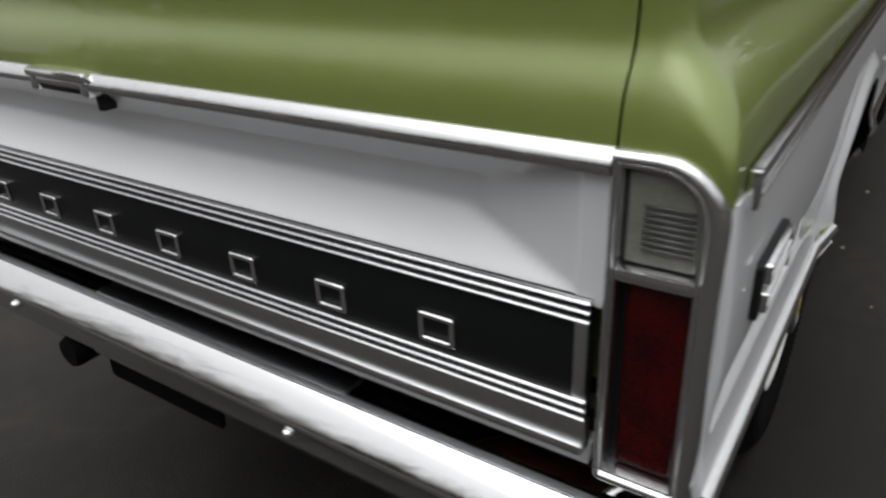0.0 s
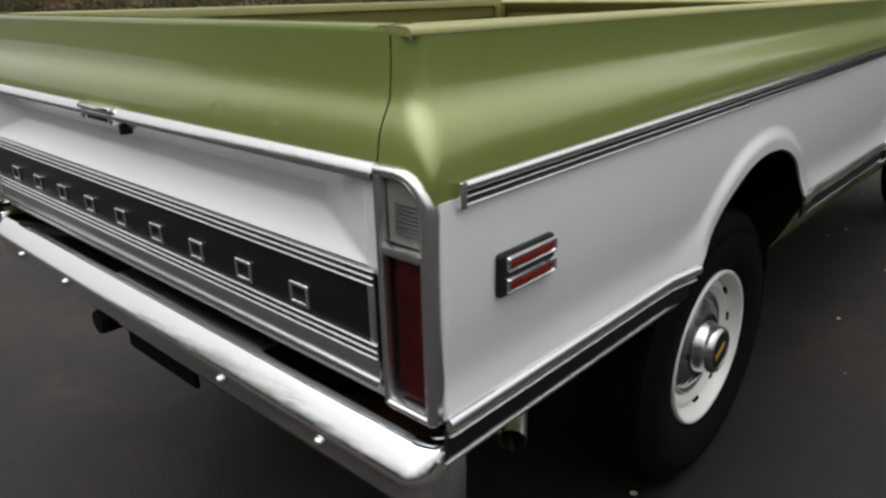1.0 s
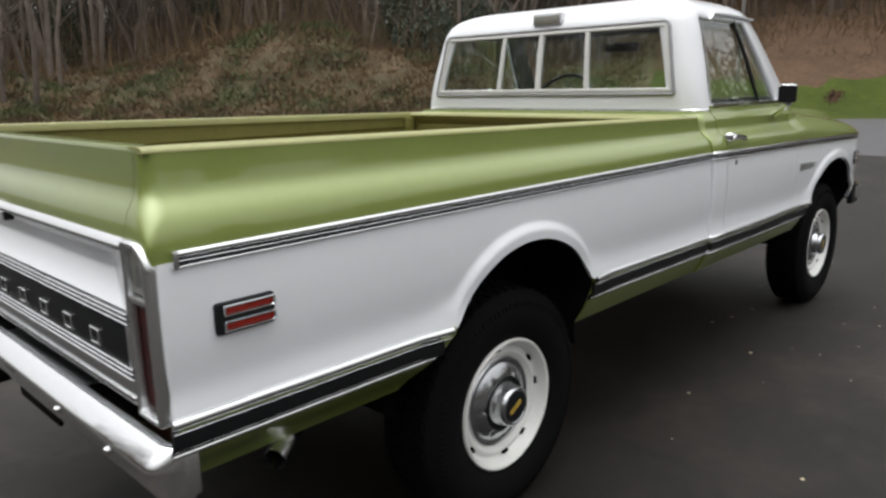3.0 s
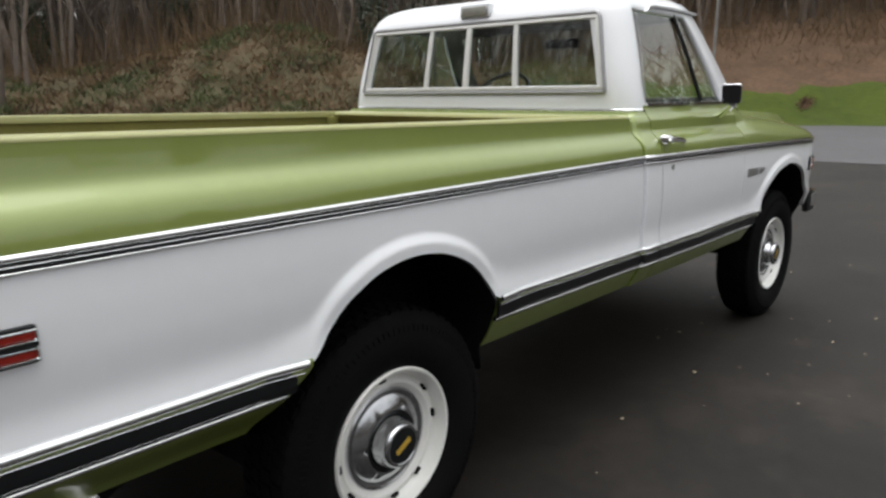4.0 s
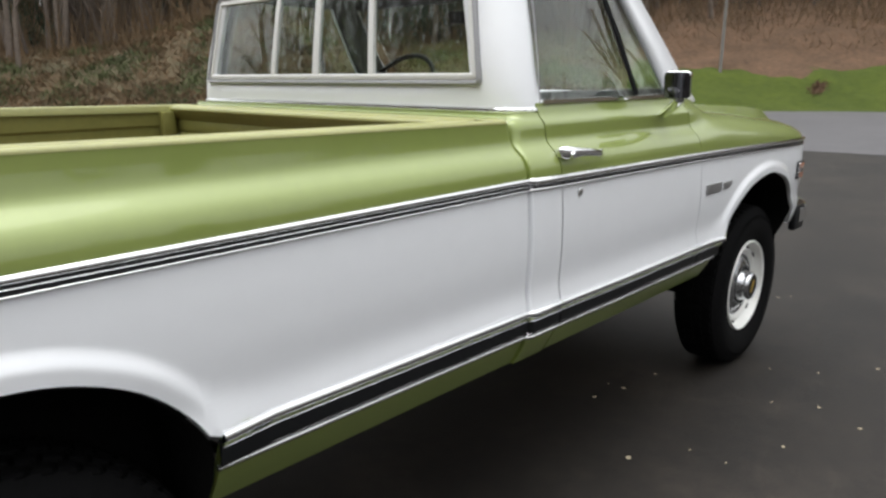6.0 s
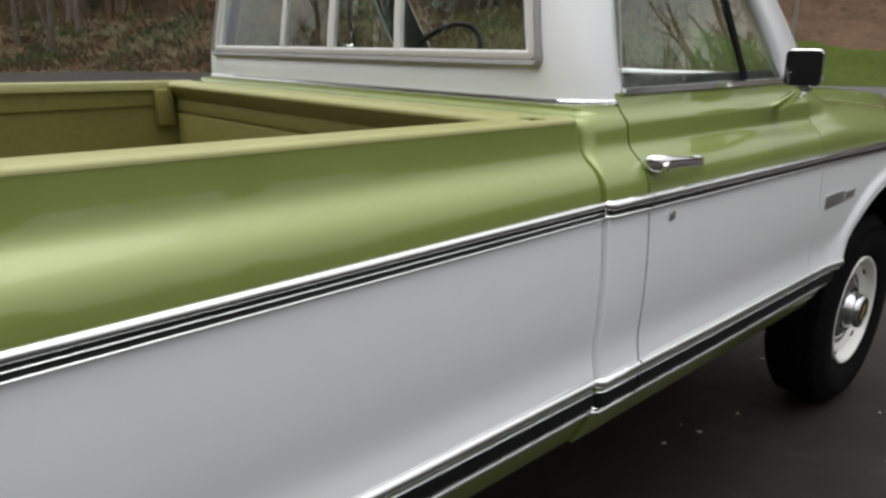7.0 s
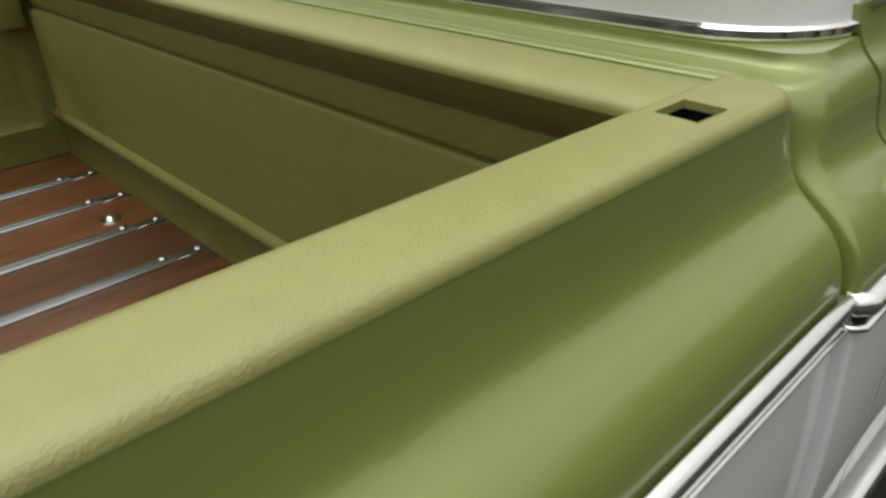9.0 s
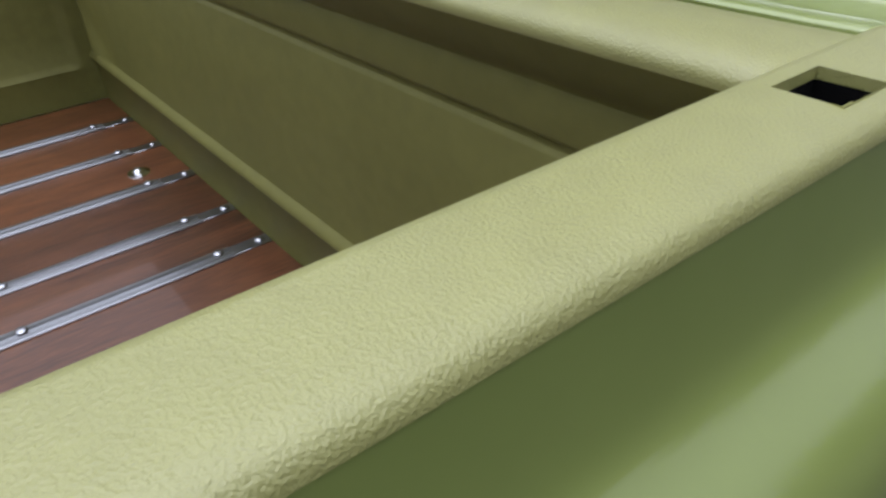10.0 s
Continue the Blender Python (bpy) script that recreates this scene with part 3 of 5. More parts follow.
def bar(name, mat, z0, z1, y0, y1, x0=-0.838, x1=0.838, bevel=0.0015, label=""):
    return part(name, box(bmesh.new(), (x0, y0, z0), (x1, y1, z1), bevel), mat, gate, label)


lean = [(0.012, 1.1405), (0.006, 1.1415), (0.0, 1.1395), (-0.006, 1.1345), (-0.0105, 1.128), (-0.0115, 1.1225), (-0.009, 1.1175), (0.0, 1.116), (0.012, 1.116)]
part("moulding", grid([[Vector((x, y, z)) for y, z in lean] for x in (-0.852, -0.4, 0.0, 0.4, 0.852)]), BRIGHT, gate, "bright moulding across the tailgate")
bar("black_panel", BLACK, 0.834, 0.984, -0.001, 0.012, label="satin black tailgate panel")
for z in (0.981, 0.9705, 0.9595, 0.862, 0.8505, 0.839):
    part("bright_rib", sweep([(-0.838, -0.001, z), (0.838, -0.001, z)], [(0.0075 * math.sin(math.pi * k / 8) - 0.001, 0.0029 * math.cos(math.pi * k / 8)) for k in range(9)]), BRIGHT, gate)
for x in (-0.829, 0.829):
    bar("bright_end", BRUSHED, 0.8645, 0.957, -0.004, 0.001, x - 0.007, x + 0.007)
bar("lower_band", BRUSHED, 0.802, 0.8345, -0.003, 0.012, label="brushed metal band")
bar("bright_edge", BRIGHT, 0.790, 0.803, -0.009, 0.014, bevel=0.005)
bar("lower_lip", WHITE, 0.765, 0.790, 0.012, 0.040)
# bright raised marks spaced across the black panel
for i in range(9):
    x = -0.652 + i * 0.163
    hollow = ((0, 0.0), (0, 0.0045), (0.0012, 0.006), (0.0058, 0.006), (0.007, 0.0045), (0.007, 0.0))
    bm = frame_ring((x - 0.025, x + 0.025, 0.874, 0.914), [0.004] * 4, hollow, lambda a, b, h: Vector((a, -0.001 - h, b)))
    part("raised_mark", bm, BRIGHT, gate)
# near-black sheet added behind the gate's gaps to stand for their shade
part("seam_backing", box(bmesh.new(), (-0.862, 0.085, 0.80), (0.862, 0.10, 1.304)), DARK, gate)
# handle bezel and key hole below it
bar("handle", CHROME, 1.127, 1.1425, -0.017, 0.004, -0.095, 0.062, 0.006, "bright tailgate release handle")
bar("handle_slot", BLACK, 1.108, 1.127, -0.006, 0.012, -0.075, 0.045, 0.002)
for x in (-0.083, 0.052):
    bar("handle_bracket", CHROME, 1.107, 1.130, -0.012, 0.010, x - 0.010, x + 0.010, 0.003)
part("latch_tab", box(bmesh.new(), (0.048, 0.005, 1.083), (0.062, 0.030, 1.108), 0.003), BLACK, gate)

# ---- tail lamps ----
for s in (1, -1):
    lamp = group_part("tail_lamp", truck, "tail lamp with bright bezel, clear lens over red lens")

    def on_rear(a, b, h):
        return Vector((s * a, -h, b))
    bounds, radii = (0.849, 0.9535, 0.766, 1.141), [0.010, 0.010, 0.058, 0.004]
    steps = ((0.0, -0.022), (0.0, -0.001), (0.0010, 0.0035), (0.003, 0.0070), (0.006, 0.0090), (0.009, 0.0090), (0.0115, 0.0070), (0.0132, 0.0035), (0.0142, 0.0045), (0.0158, 0.0040), (0.0175, -0.003), (0.0178, -0.026))
    rows = []
    for d, h in steps:
        x0, x1, z0, z1 = bounds
        rows.append([on_rear(a, b, h) for a, b in rounded(x0 + 0.70 * d, x1 - 1.30 * d, z0 + d, z1 - d, [max(0.0015, r - d) for r in radii], 7)])
    part("bezel", grid(rows, close=True), SATIN, lamp, "satin bright lamp bezel")
    part("divider", box(bmesh.new(), (min(s * 0.858, s * 0.934), -0.007, 1.014), (max(s * 0.858, s * 0.934), 0.02, 1.028), 0.004), SATIN, lamp)
    bm = plate((0.8635, 0.929, 1.030, 1.121), [0.003, 0.003, 0.038, 0.003], -0.006, on_rear, thick=0.02)
    clear = part("clear_lens", bm, CLEAR, lamp)
    bm = bmesh.new()
    for i in range(8):
        z = 1.046 + i * 0.006
        box(bm, (min(s * 0.880, s * 0.926), 0.003, z), (max(s * 0.880, s * 0.926), 0.0085, z + 0.0036), 0.0008, 1)
    part("lens_rib_plate", bm, RIB, lamp)
    part("lamp_bed", plate((0.8605, 0.932, 0.781, 1.128), [0.003, 0.003, 0.042, 0.003], -0.016, on_rear, thick=0.010), BLACK, lamp)
    part("red_lens", plate((0.8685, 0.929, 0.787, 1.012), [0.006] * 4, -0.009, on_rear, thick=0.008, edge=0.003), RED, lamp)

# ---- rear bumper ----
bumper = group_part("rear_bumper", truck, "polished chrome rear bumper")
out = [(0.075, 0.700), (0.070, 0.711), (0.055, 0.7155), (0.030, 0.7158), (0.012, 0.7145), (0.000, 0.7075), (-0.011, 0.6988), (-0.0215, 0.6882), (-0.0290, 0.6800), (-0.0335, 0.6735), (-0.0345, 0.667), (-0.0325, 0.661), (-0.0285, 0.657), (-0.0255, 0.652), (-0.0165, 0.612), (-0.013, 0.600), (0.000, 0.594)]
rows = []
plan = []
for i in range(9):
    a = radians(90 * i / 8)
    plan.append((0.948 - 0.05 + 0.05 * math.sin(a), 1 - math.cos(a)))
xs_plan = [(0.0, 0.0), (0.3, 0.0), (0.6, 0.0)] + plan
for sx in (-1, 1):
    seq = xs_plan[::-1] if sx < 0 else xs_plan[1:]
    for x, c in seq:
        rows.append([Vector((sx * (x - (0.012 * c if y > 0.03 else 0)), y + c * 0.075 * (1 - max(0, (y + 0.034)) / 0.115), z)) for y, z in out])
part("bumper_face", grid(rows), CHROME, bumper, "", 60)
for s in (1, -1):
    bm = bmesh.new()
    box(bm, (min(s * 0.938, s * 0.950), 0.030, 0.598), (max(s * 0.938, s * 0.950), 0.066, 0.698), 0.005)
    part("bumper_end", bm, CHROME, bumper)
for x in (0.697, 0.385, -0.387, -0.712):
    bm = lathe([(0.0, 0.016), (0.004, 0.0155), (0.0085, 0.012), (0.0105, 0.006), (0.011, 0.0)], 16, axis="y")
    for v in bm.verts:
        v.co = Vector((x + v.co.x, -0.0195 - v.co.y, 0.640 + v.co.z))
    part("bumper_bolt", bm, CHROME, bumper)

# ---- underside: frame, hitch, exhaust ----
bm = bmesh.new()
for s in (1, -1):
    box(bm, (s * 0.43 - 0.04, 0.1, 0.55), (s * 0.43 + 0.04, 4.9, 0.72), 0.01)
for y in (0.12, 0.6, 1.7, 2.6, 3.6, 4.7):
    box(bm, (-0.42, y, 0.58), (0.42, y + 0.07, 0.69), 0.006)
part("chassis", bm, DARK, truck, "dark ladder chassis")
bm = box(bmesh.new(), (-0.64, 0.06, 0.735), (0.64, 2.43, 0.785), 0.004)
part("bed_underside", bm, DARK, truck)
for y in (AXLE_R, AXLE_F):
    bm = sweep([(-0.78, y, HUB_Z), (-0.2, y, HUB_Z), (0.2, y, HUB_Z), (0.78, y, HUB_Z)], ring(0.05, 12))
    bmesh.ops.create_uvsphere(bm, u_segments=16, v_segments=10, radius=0.15, matrix=Matrix.Translation((0.05, y, HUB_Z)))
    part("axle", bm, DARK, truck)
    for s in (1, -1):
        bm = bmesh.new()
        for k in range(5):
            L = 0.62 - k * 0.09
            box(bm, (s * 0.50 - 0.032, y - L, HUB_Z + 0.07 + 0.009 * k), (s * 0.50 + 0.032, y + L, HUB_Z + 0.078 + 0.009 * k), 0.002, 1)
        part("leaf_spring", bm, DARK, truck)
hitch = group_part("tow_hitch", truck, "dark steel tow hitch below the bumper")
bm = box(bmesh.new(), (-0.25, 0.055, 0.462), (0.10, 0.070, 0.60), 0.008)
box(bm, (-0.035, 0.06, 0.50), (0.04, 0.35, 0.575), 0.008)
box(bm, (-0.30, 0.06, 0.50), (0.34, 0.14, 0.56), 0.01)
part("receiver", bm, DARK, hitch)
part("bumper_mount", box(bmesh.new(), (-0.14, 0.018, 0.712), (0.47, 0.058, 0.7195), 0.002), STEEL, bumper, "grey steel mounting plate behind the bumper")
bm = lathe([(0.0, -0.05), (0.03, -0.05), (0.034, -0.04), (0.034, 0.04), (0.0, 0.04)], 16, axis="y", at=(-0.265, 0.04, 0.553))
part("socket", bm, RUBBER, hitch)
exhaust = group_part("exhaust", truck, "exhaust tailpipe behind the rear wheel")
part("pipe", sweep([(0.60, 1.0, 0.62), (0.66, 0.75, 0.605), (0.77, 0.46, 0.578), (0.83, 0.345, 0.563)], ring(0.026, 14), caps=False), DARK, exhaust)
part("tip", sweep([(0.825, 0.352, 0.564), (0.868, 0.290, 0.550)], ring(0.028, 16), caps=False), SATIN, exhaust)

# ---- wheel wells ----
for s in (1, -1):
    for arch, y0, y1 in ((ARCH_R, 0.60, 1.62), (ARCH_F, 3.66, 4.88)):
        rows = []
        edge = [(arch[0][0] - 0.01, 0.50)] + [(y, z) for y, z in arch] + [(arch[-1][0] + 0.01, 0.50)]
        cy = (arch[0][0] + arch[-1][0]) / 2
        for x, k in ((-0.004, 0.990), (-0.03, 0.982), (0.69, 1.0), (0.68, 1.0)):
            rows.append([Vector((s * (x - plan_in(y) if x > 0 else side_x(y, max(z, SILL)) + x), cy + (y - cy) * k, 0.4 + (z - 0.4) * k)) for y, z in edge])
        bm = grid(rows)
        grid([rows[-1], [Vector((q.x, q.y, 0.5)) for q in rows[-1]]], bm)
        part("wheel_well", bm, DARK, truck)

# ---- wheels ----
def build_wheel(at):
    w = group_part("wheel", truck, "black ribbed tyre on a white steel wheel with chrome cap")
    w.location = at
    R = 0.397
    tyre = lathe([(0.218, 0.086), (0.234, 0.096), (0.262, 0.110), (0.300, 0.116), (0.335, 0.113), (0.360, 0.104), (0.376, 0.094), (0.385, 0.086), (0.386, 0.080), (0.386, -0.080), (0.376, -0.094), (0.335, -0.110), (0.262, -0.10), (0.214, -0.07)], 72)
    part("tyre", tyre, RUBBER, w, "black ribbed tyre")
    tread = bmesh.new()
    n = 58
    for i in range(n):
        a = 2 * math.pi * i / n
        for x0, x1, sh in ((-0.080, -0.048, 0.0), (-0.040, -0.006, 0.5), (0.006, 0.040, 0.0), (0.048, 0.080, 0.5)):
            b = a + sh * 2 * math.pi / n
            h = math.pi / n * 0.72
            pts = []
            for r in (0.384, R - (0.004 if abs(x0 + x1) > 0.1 else 0.0)):
                for x, c in ((x0, -h), (x1, -h), (x1, h), (x0, h)):
                    pts.append(tread.verts.new((x, r * math.cos(b + c + x * 0.6), r * math.sin(b + c + x * 0.6))))
            tread.faces.new(pts[4:8])
            for j in range(4):
                k = (j + 1) % 4
                tread.faces.new((pts[j], pts[k], pts[4 + k], pts[4 + j]))
    for i in range(n):
        a = 2 * math.pi * (i + 0.25) / n
        h = math.pi / n * 0.55
        for sgn in (1, -1):
            lo, hi = (0.350, 0.107 * sgn), (0.389, 0.083 * sgn)
            pts = [tread.verts.new((x + 0.004 * sgn, r * math.cos(a + c), r * math.sin(a + c))) for r, x in (lo, hi) for c in (-h, h)]
            tread.faces.new((pts[0], pts[1], pts[3], pts[2]))
    tagged(part("tread", tread, RUBBER, w), "chunky tyre tread blocks", kind="stuff")
    rim = lathe([(0.216, -0.06), (0.2225, 0.082), (0.2245, 0.095), (0.220, 0.101), (0.213, 0.099), (0.2085, 0.088), (0.203, 0.070), (0.192, 0.060), (0.184, 0.062), (0.178, 0.068), (0.170, 0.068), (0.160, 0.058), (0.140, 0.046), (0.12, 0.042), (0.0, 0.040)], 64)
    part("rim", rim, WHEEL_WHITE, w, "white painted steel rim")
    for k in range(8):
        a = radians(6 + 90 * (k // 2) + 32 * (k % 2))
        slot = bmesh.new()
        m = Matrix.Translation((0.0655, 0.188 * math.cos(a), 0.188 * math.sin(a))) @ Matrix.Rotation(a, 4, "X")
        bmesh.ops.create_cube(slot, size=1, matrix=m @ Matrix.Diagonal((0.010, 0.009, 0.024, 1)))
        part("rim_slot", slot, DARK, w)
    # dished cap pressed into broad lobes with narrow dark notches between them
    n = 96
    rows = []
    for r, h, lift in ((0.156, 0.044, 0), (0.156, 0.053, 0), (0.151, 0.059, 0), (0.145, 0.060, 0), (0.138, 0.056, 0), (0.134, 0.056, 0.4), (0.128, 0.061, 0.9), (0.118, 0.067, 1), (0.106, 0.073, 1), (0.096, 0.078, 1), (0.091, 0.078, 0.9), (0.086, 0.070, 0.4), (0.080, 0.058, 0)):
        row = []
        for i in range(n):
            t = 2 * math.pi * i / n
            u = abs(((t * 6 / (2 * math.pi)) % 1) - 0.5) * 2
            low = -0.010 * lift * smooth(0.84, 0.95, u) * (1.0 if r < 0.105 else 0.14)
            row.append(Vector((h + low, r * math.cos(t), r * math.sin(t))))
        rows.append(row)
    part("cap_ring", lathe([(0.097, 0.070), (0.092, 0.0795), (0.085, 0.0765), (0.079, 0.072)], 48), BLACK, w)
    part("hub_cap", grid(rows, close=True), CAP, w, "dished chrome hub cap with pressed lobes")
    # raised serrations round the shoulder of the side wall
    marks = bmesh.new()
    for i in range(110):
        t = 2 * math.pi * i / 110
        for m in (1, -1):
            pts = [marks.verts.new((m * (0.1130 if r < 0.345 else 0.1065), r * math.cos(t + c), r * math.sin(t + c))) for r, c in ((0.334, -0.011), (0.334, 0.011), (0.352, 0.011), (0.352, -0.011))]
            up = [marks.verts.new((v.co.x + m * 0.0035, v.co.y, v.co.z)) for v in pts]
            marks.faces.new(up)
            for j in range(4):
                marks.faces.new((pts[j], pts[(j + 1) % 4], up[(j + 1) % 4], up[j]))
    tagged(part("side_wall_ribbing", marks, RUBBER, w), "raised bars round the tyre shoulder", kind="stuff")
    hub = lathe([(0.080, 0.055), (0.078, 0.082), (0.072, 0.090), (0.069, 0.108), (0.067, 0.120), (0.061, 0.127), (0.054, 0.1275), (0.052, 0.1255)], 40)
    part("hub", hub, CAP, w)
    part("hub_face", lathe([(0.0525, 0.1252), (0.030, 0.126), (0.0, 0.1262)], 32), BLACK, w)
    mark = box(bmesh.new(), (0.1262, -0.031, -0.009), (0.1275, 0.031, 0.009), 0.0005, 1)
    bmesh.ops.rotate(mark, verts=mark.verts, cent=(0, 0, 0), matrix=Matrix.Rotation(radians(28), 3, "X"))
    part("hub_mark", mark, GOLD, w)
    return w


first = build_wheel((TRACK, AXLE_R, HUB_Z))


def copy_part(ob, m):
    made = {}
    for o in (ob, *ob.children_recursive):
        made[o] = o.copy()
        scene.collection.objects.link(made[o])
        made[o].parent = made.get(o.parent, o.parent)
    made[ob].matrix_basis = m
    return made[ob]


copy_part(first, pose(TRACK, AXLE_F, HUB_Z, 35))
copy_part(first, pose(-TRACK, AXLE_R, HUB_Z, 0, 0, 180))
copy_part(first, pose(-TRACK, AXLE_F, HUB_Z, 0, 0, 180))

# ---- cab ----
cab = group_part("cab", truck, "two-door cab, white roof over green and white body")
BACK = [(0.60, 2.5095), (1.262, 2.5095), (1.2770, 2.5098), (1.2790, 2.5115), (1.2805, 2.516), (1.2815, 2.523), (1.2822, 2.531), (1.2829, 2.538), (1.2842, 2.5435), (1.287, 2.5470), (1.292, 2.5485), (1.302, 2.5495)]


def ring_point(k, v, w, yr, z, r=0.07):
    if k == "x":
        return Vector((v * (w - r), yr, z))
    if k == "arc":
        return Vector((math.copysign(w - r + r * math.sin(abs(v)), v), yr + r - r * math.cos(v), z))
    return Vector((math.copysign(w, v), abs(v), z))


# lower back and corners
for name, mat, z0, z1 in (("cab_back_upper", GREEN, None, 1.302), ("cab_back_lower", WHITE, None, None), ("cab_back_sill", GREEN, 0.60, None)):
    cols = [("y", -DOOR_A)] + [("arc", -radians(90 - 90 * i / 6)) for i in range(6)] + [("x", -1 + 2 * i / 12) for i in range(13)] + [("arc", radians(15 * (i + 1))) for i in range(6)] + [("y", DOOR_A)]
    if name == "cab_back_upper":
        zs = [z_trim(2.6) + (1.225 - z_trim(2.6)) * i / 10 for i in range(10)] + [1.225, 1.238, 1.250, 1.262, 1.2770, 1.2790, 1.2805, 1.2815, 1.2822, 1.2829, 1.2842, 1.287, 1.292, 1.2965]
    elif name == "cab_back_lower":
        zs = [z_low(2.6) + (z_trim(2.6) - z_low(2.6)) * i / 16 for i in range(17)]
    else:
        zs = [SILL + (z_low(2.6) - SILL) * i / 6 for i in range(7)]
    rows = [[ring_point(k, v, side_x(2.62, z, True), lerp(BACK, z), z, 0.006 + 0.030 * smooth(1.16, 1.265, z)) for k, v in cols] for z in zs]
    if name == "cab_back_upper":
        rows.append([ring_point(k, v, side_x(2.62, 1.2965, True) - 0.05, 2.60, 1.2975, 0.03) for k, v in cols])
    part(name, grid(rows), mat, cab)
for s in (1, -1):
    upper_trim(2.518, DOOR_A - 0.001, s, cab, True, tuck=True)
    lower_trim(2.518, DOOR_A - 0.001, s, cab, True, tuck=True)

# white upper shell with its openings
WIDTH = [(1.302, 0.866), (1.34, 0.860), (1.50, 0.825), (1.66, 0.782), (1.72, 0.762), (1.755, 0.742), (1.785, 0.712), (1.808, 0.672), (1.826, 0.62), (1.842, 0.52), (1.852, 0.38), (1.858, 0.2)]
REAR = [(1.302, 2.560), (1.36, 2.556), (1.42, 2.558), (1.50, 2.567), (1.66, 2.588), (1.72, 2.600), (1.755, 2.617), (1.785, 2.645), (1.808, 2.690), (1.826, 2.75), (1.842, 2.85), (1.852, 2.96), (1.858, 3.07)]
FRONT = [(1.302, 3.79), (1.34, 3.74), (1.50, 3.595), (1.66, 3.455), (1.72, 3.405), (1.755, 3.40), (1.785, 3.375), (1.808, 3.33), (1.826, 3.28), (1.842, 3.22), (1.852, 3.17), (1.858, 3.14)]
LEVELS = [1.297, 1.312, 1.332, 1.385, 1.44, 1.50, 1.56, 1.62, 1.66, 1.698, 1.72, 1.738, 1.755, 1.770, 1.785, 1.797, 1.808, 1.818, 1.826, 1.834, 1.842, 1.852]
XF = [0.0, 0.35, 0.70, 0.94, 1.0]


def shell_columns():
    cols = []
    for sgn in (1, -1):
        side = [("x", f) for f in XF] + [("arc", i / 6) for i in range(1, 7)] + [("y", f) for f in (0.006, 0.022, 0.35, 0.6, 0.84, 0.90)] + [("front_arc", i / 4) for i in range(1, 5)] + [("front", f) for f in (0.93, 0.6, 0.3)]
        cols.append((sgn, side))
    return cols


def shell_point(sgn, k, v, z):
    w, yr, yf = lerp(WIDTH, z), lerp(REAR, z), lerp(FRONT, z)
    r = min(0.10, w * 0.6)
    if k == "x":
        p = (v * (w - r), yr)
    elif k == "arc":
        a = v * math.pi / 2
        p = (w - r + r * math.sin(a), yr + r - r * math.cos(a))
    elif k == "y":
        p = (w, yr + r + v * (yf - yr - r - 0.08))
    elif k == "front_arc":
        a = v * math.pi / 2
        p = (w - 0.08 + 0.08 * math.cos(a), yf - 0.08 + 0.08 * math.sin(a))
    else:
        p = (v * (w - 0.08), yf + 0.05 * (1 - v * v))
    return Vector((sgn * p[0], p[1], z))


right = shell_columns()[0][1]
ringcols = [(1, k, v) for k, v in right] + [(1, "front", 0.0)] + [(-1, k, v) for k, v in reversed(right[1:])]
kinds = [(a, k, v) for a, k, v in ringcols]


def opening(i, j):
    z0, z1 = LEVELS[i], LEVELS[i + 1]
    a, b = kinds[j], kinds[(j + 1) % len(kinds)]
    if 1.384 < z0 and z1 < 1.70:
        if a[1] == "x" and b[1] == "x" and max(a[2], b[2]) <= 0.94:
            return True
    if 1.331 < z0 and z1 < 1.721:
        ya, yb = (a[2] if a[1] == "y" else None), (b[2] if b[1] == "y" else None)
        if ya is not None and yb is not None and min(ya, yb) >= 0.02 and max(ya, yb) <= 0.85:
            return True
        if a[1] in ("front", "front_arc") and b[1] in ("front", "front_arc") and (a[1] == "front" or a[2] >= 0.5) and (b[1] == "front" or b[2] >= 0.5):
            return True
    return False


rows = [[shell_point(a, k, v, z) for a, k, v in ringcols] for z in LEVELS]
top_mid = sum(rows[-1], Vector()) / len(rows[-1])
for k in (0.6, 0.25, 0.01):
    rows.append([Vector((*(top_mid + (p - top_mid) * k).xy, 1.852 + 0.006 * (1 - k))) for p in rows[-1 if k == 0.6 else LEVELS.index(1.852)]])
bm = grid(rows, close=True, skip=lambda i, j: i < len(LEVELS) - 1 and opening(i, j))
shell = part("roof_shell", bm, WHITE, cab, "white roof and window pillars", 50)
sol = shell.modifiers.new("thickness", "SOLIDIFY")
sol.thickness, sol.offset = 0.022, -1.0
shell.data.materials.append(VINYL)
sol.material_offset = 1
# bright strip along the foot of the white upper body
path = [shell_point(a, k, v, 1.305) for a, k, v in ringcols if k in ("x", "arc")]
half = [p for p in path if p.x >= 0]
left = [Vector((-p.x, p.y, p.z)) for p in half[::-1]][:-1]
part("belt_strip", sweep(left + half, [(0.005, -0.008), (0.0075, -0.004), (0.0065, 0.002), (0.003, 0.005), (-0.003, 0.005), (-0.003, -0.008)]), BRIGHT, cab)

# rear window: gasket, frame, sliding panes
window = group_part("rear_window", cab, "sliding rear window with four panes in pale frames")


def on_back(a, b, h):
    z = b
    k = (z - 1.37) / 0.34
    x = a * (1 - 0.085 * k)
    return Vector((x, lerp(REAR, z) - h, z))


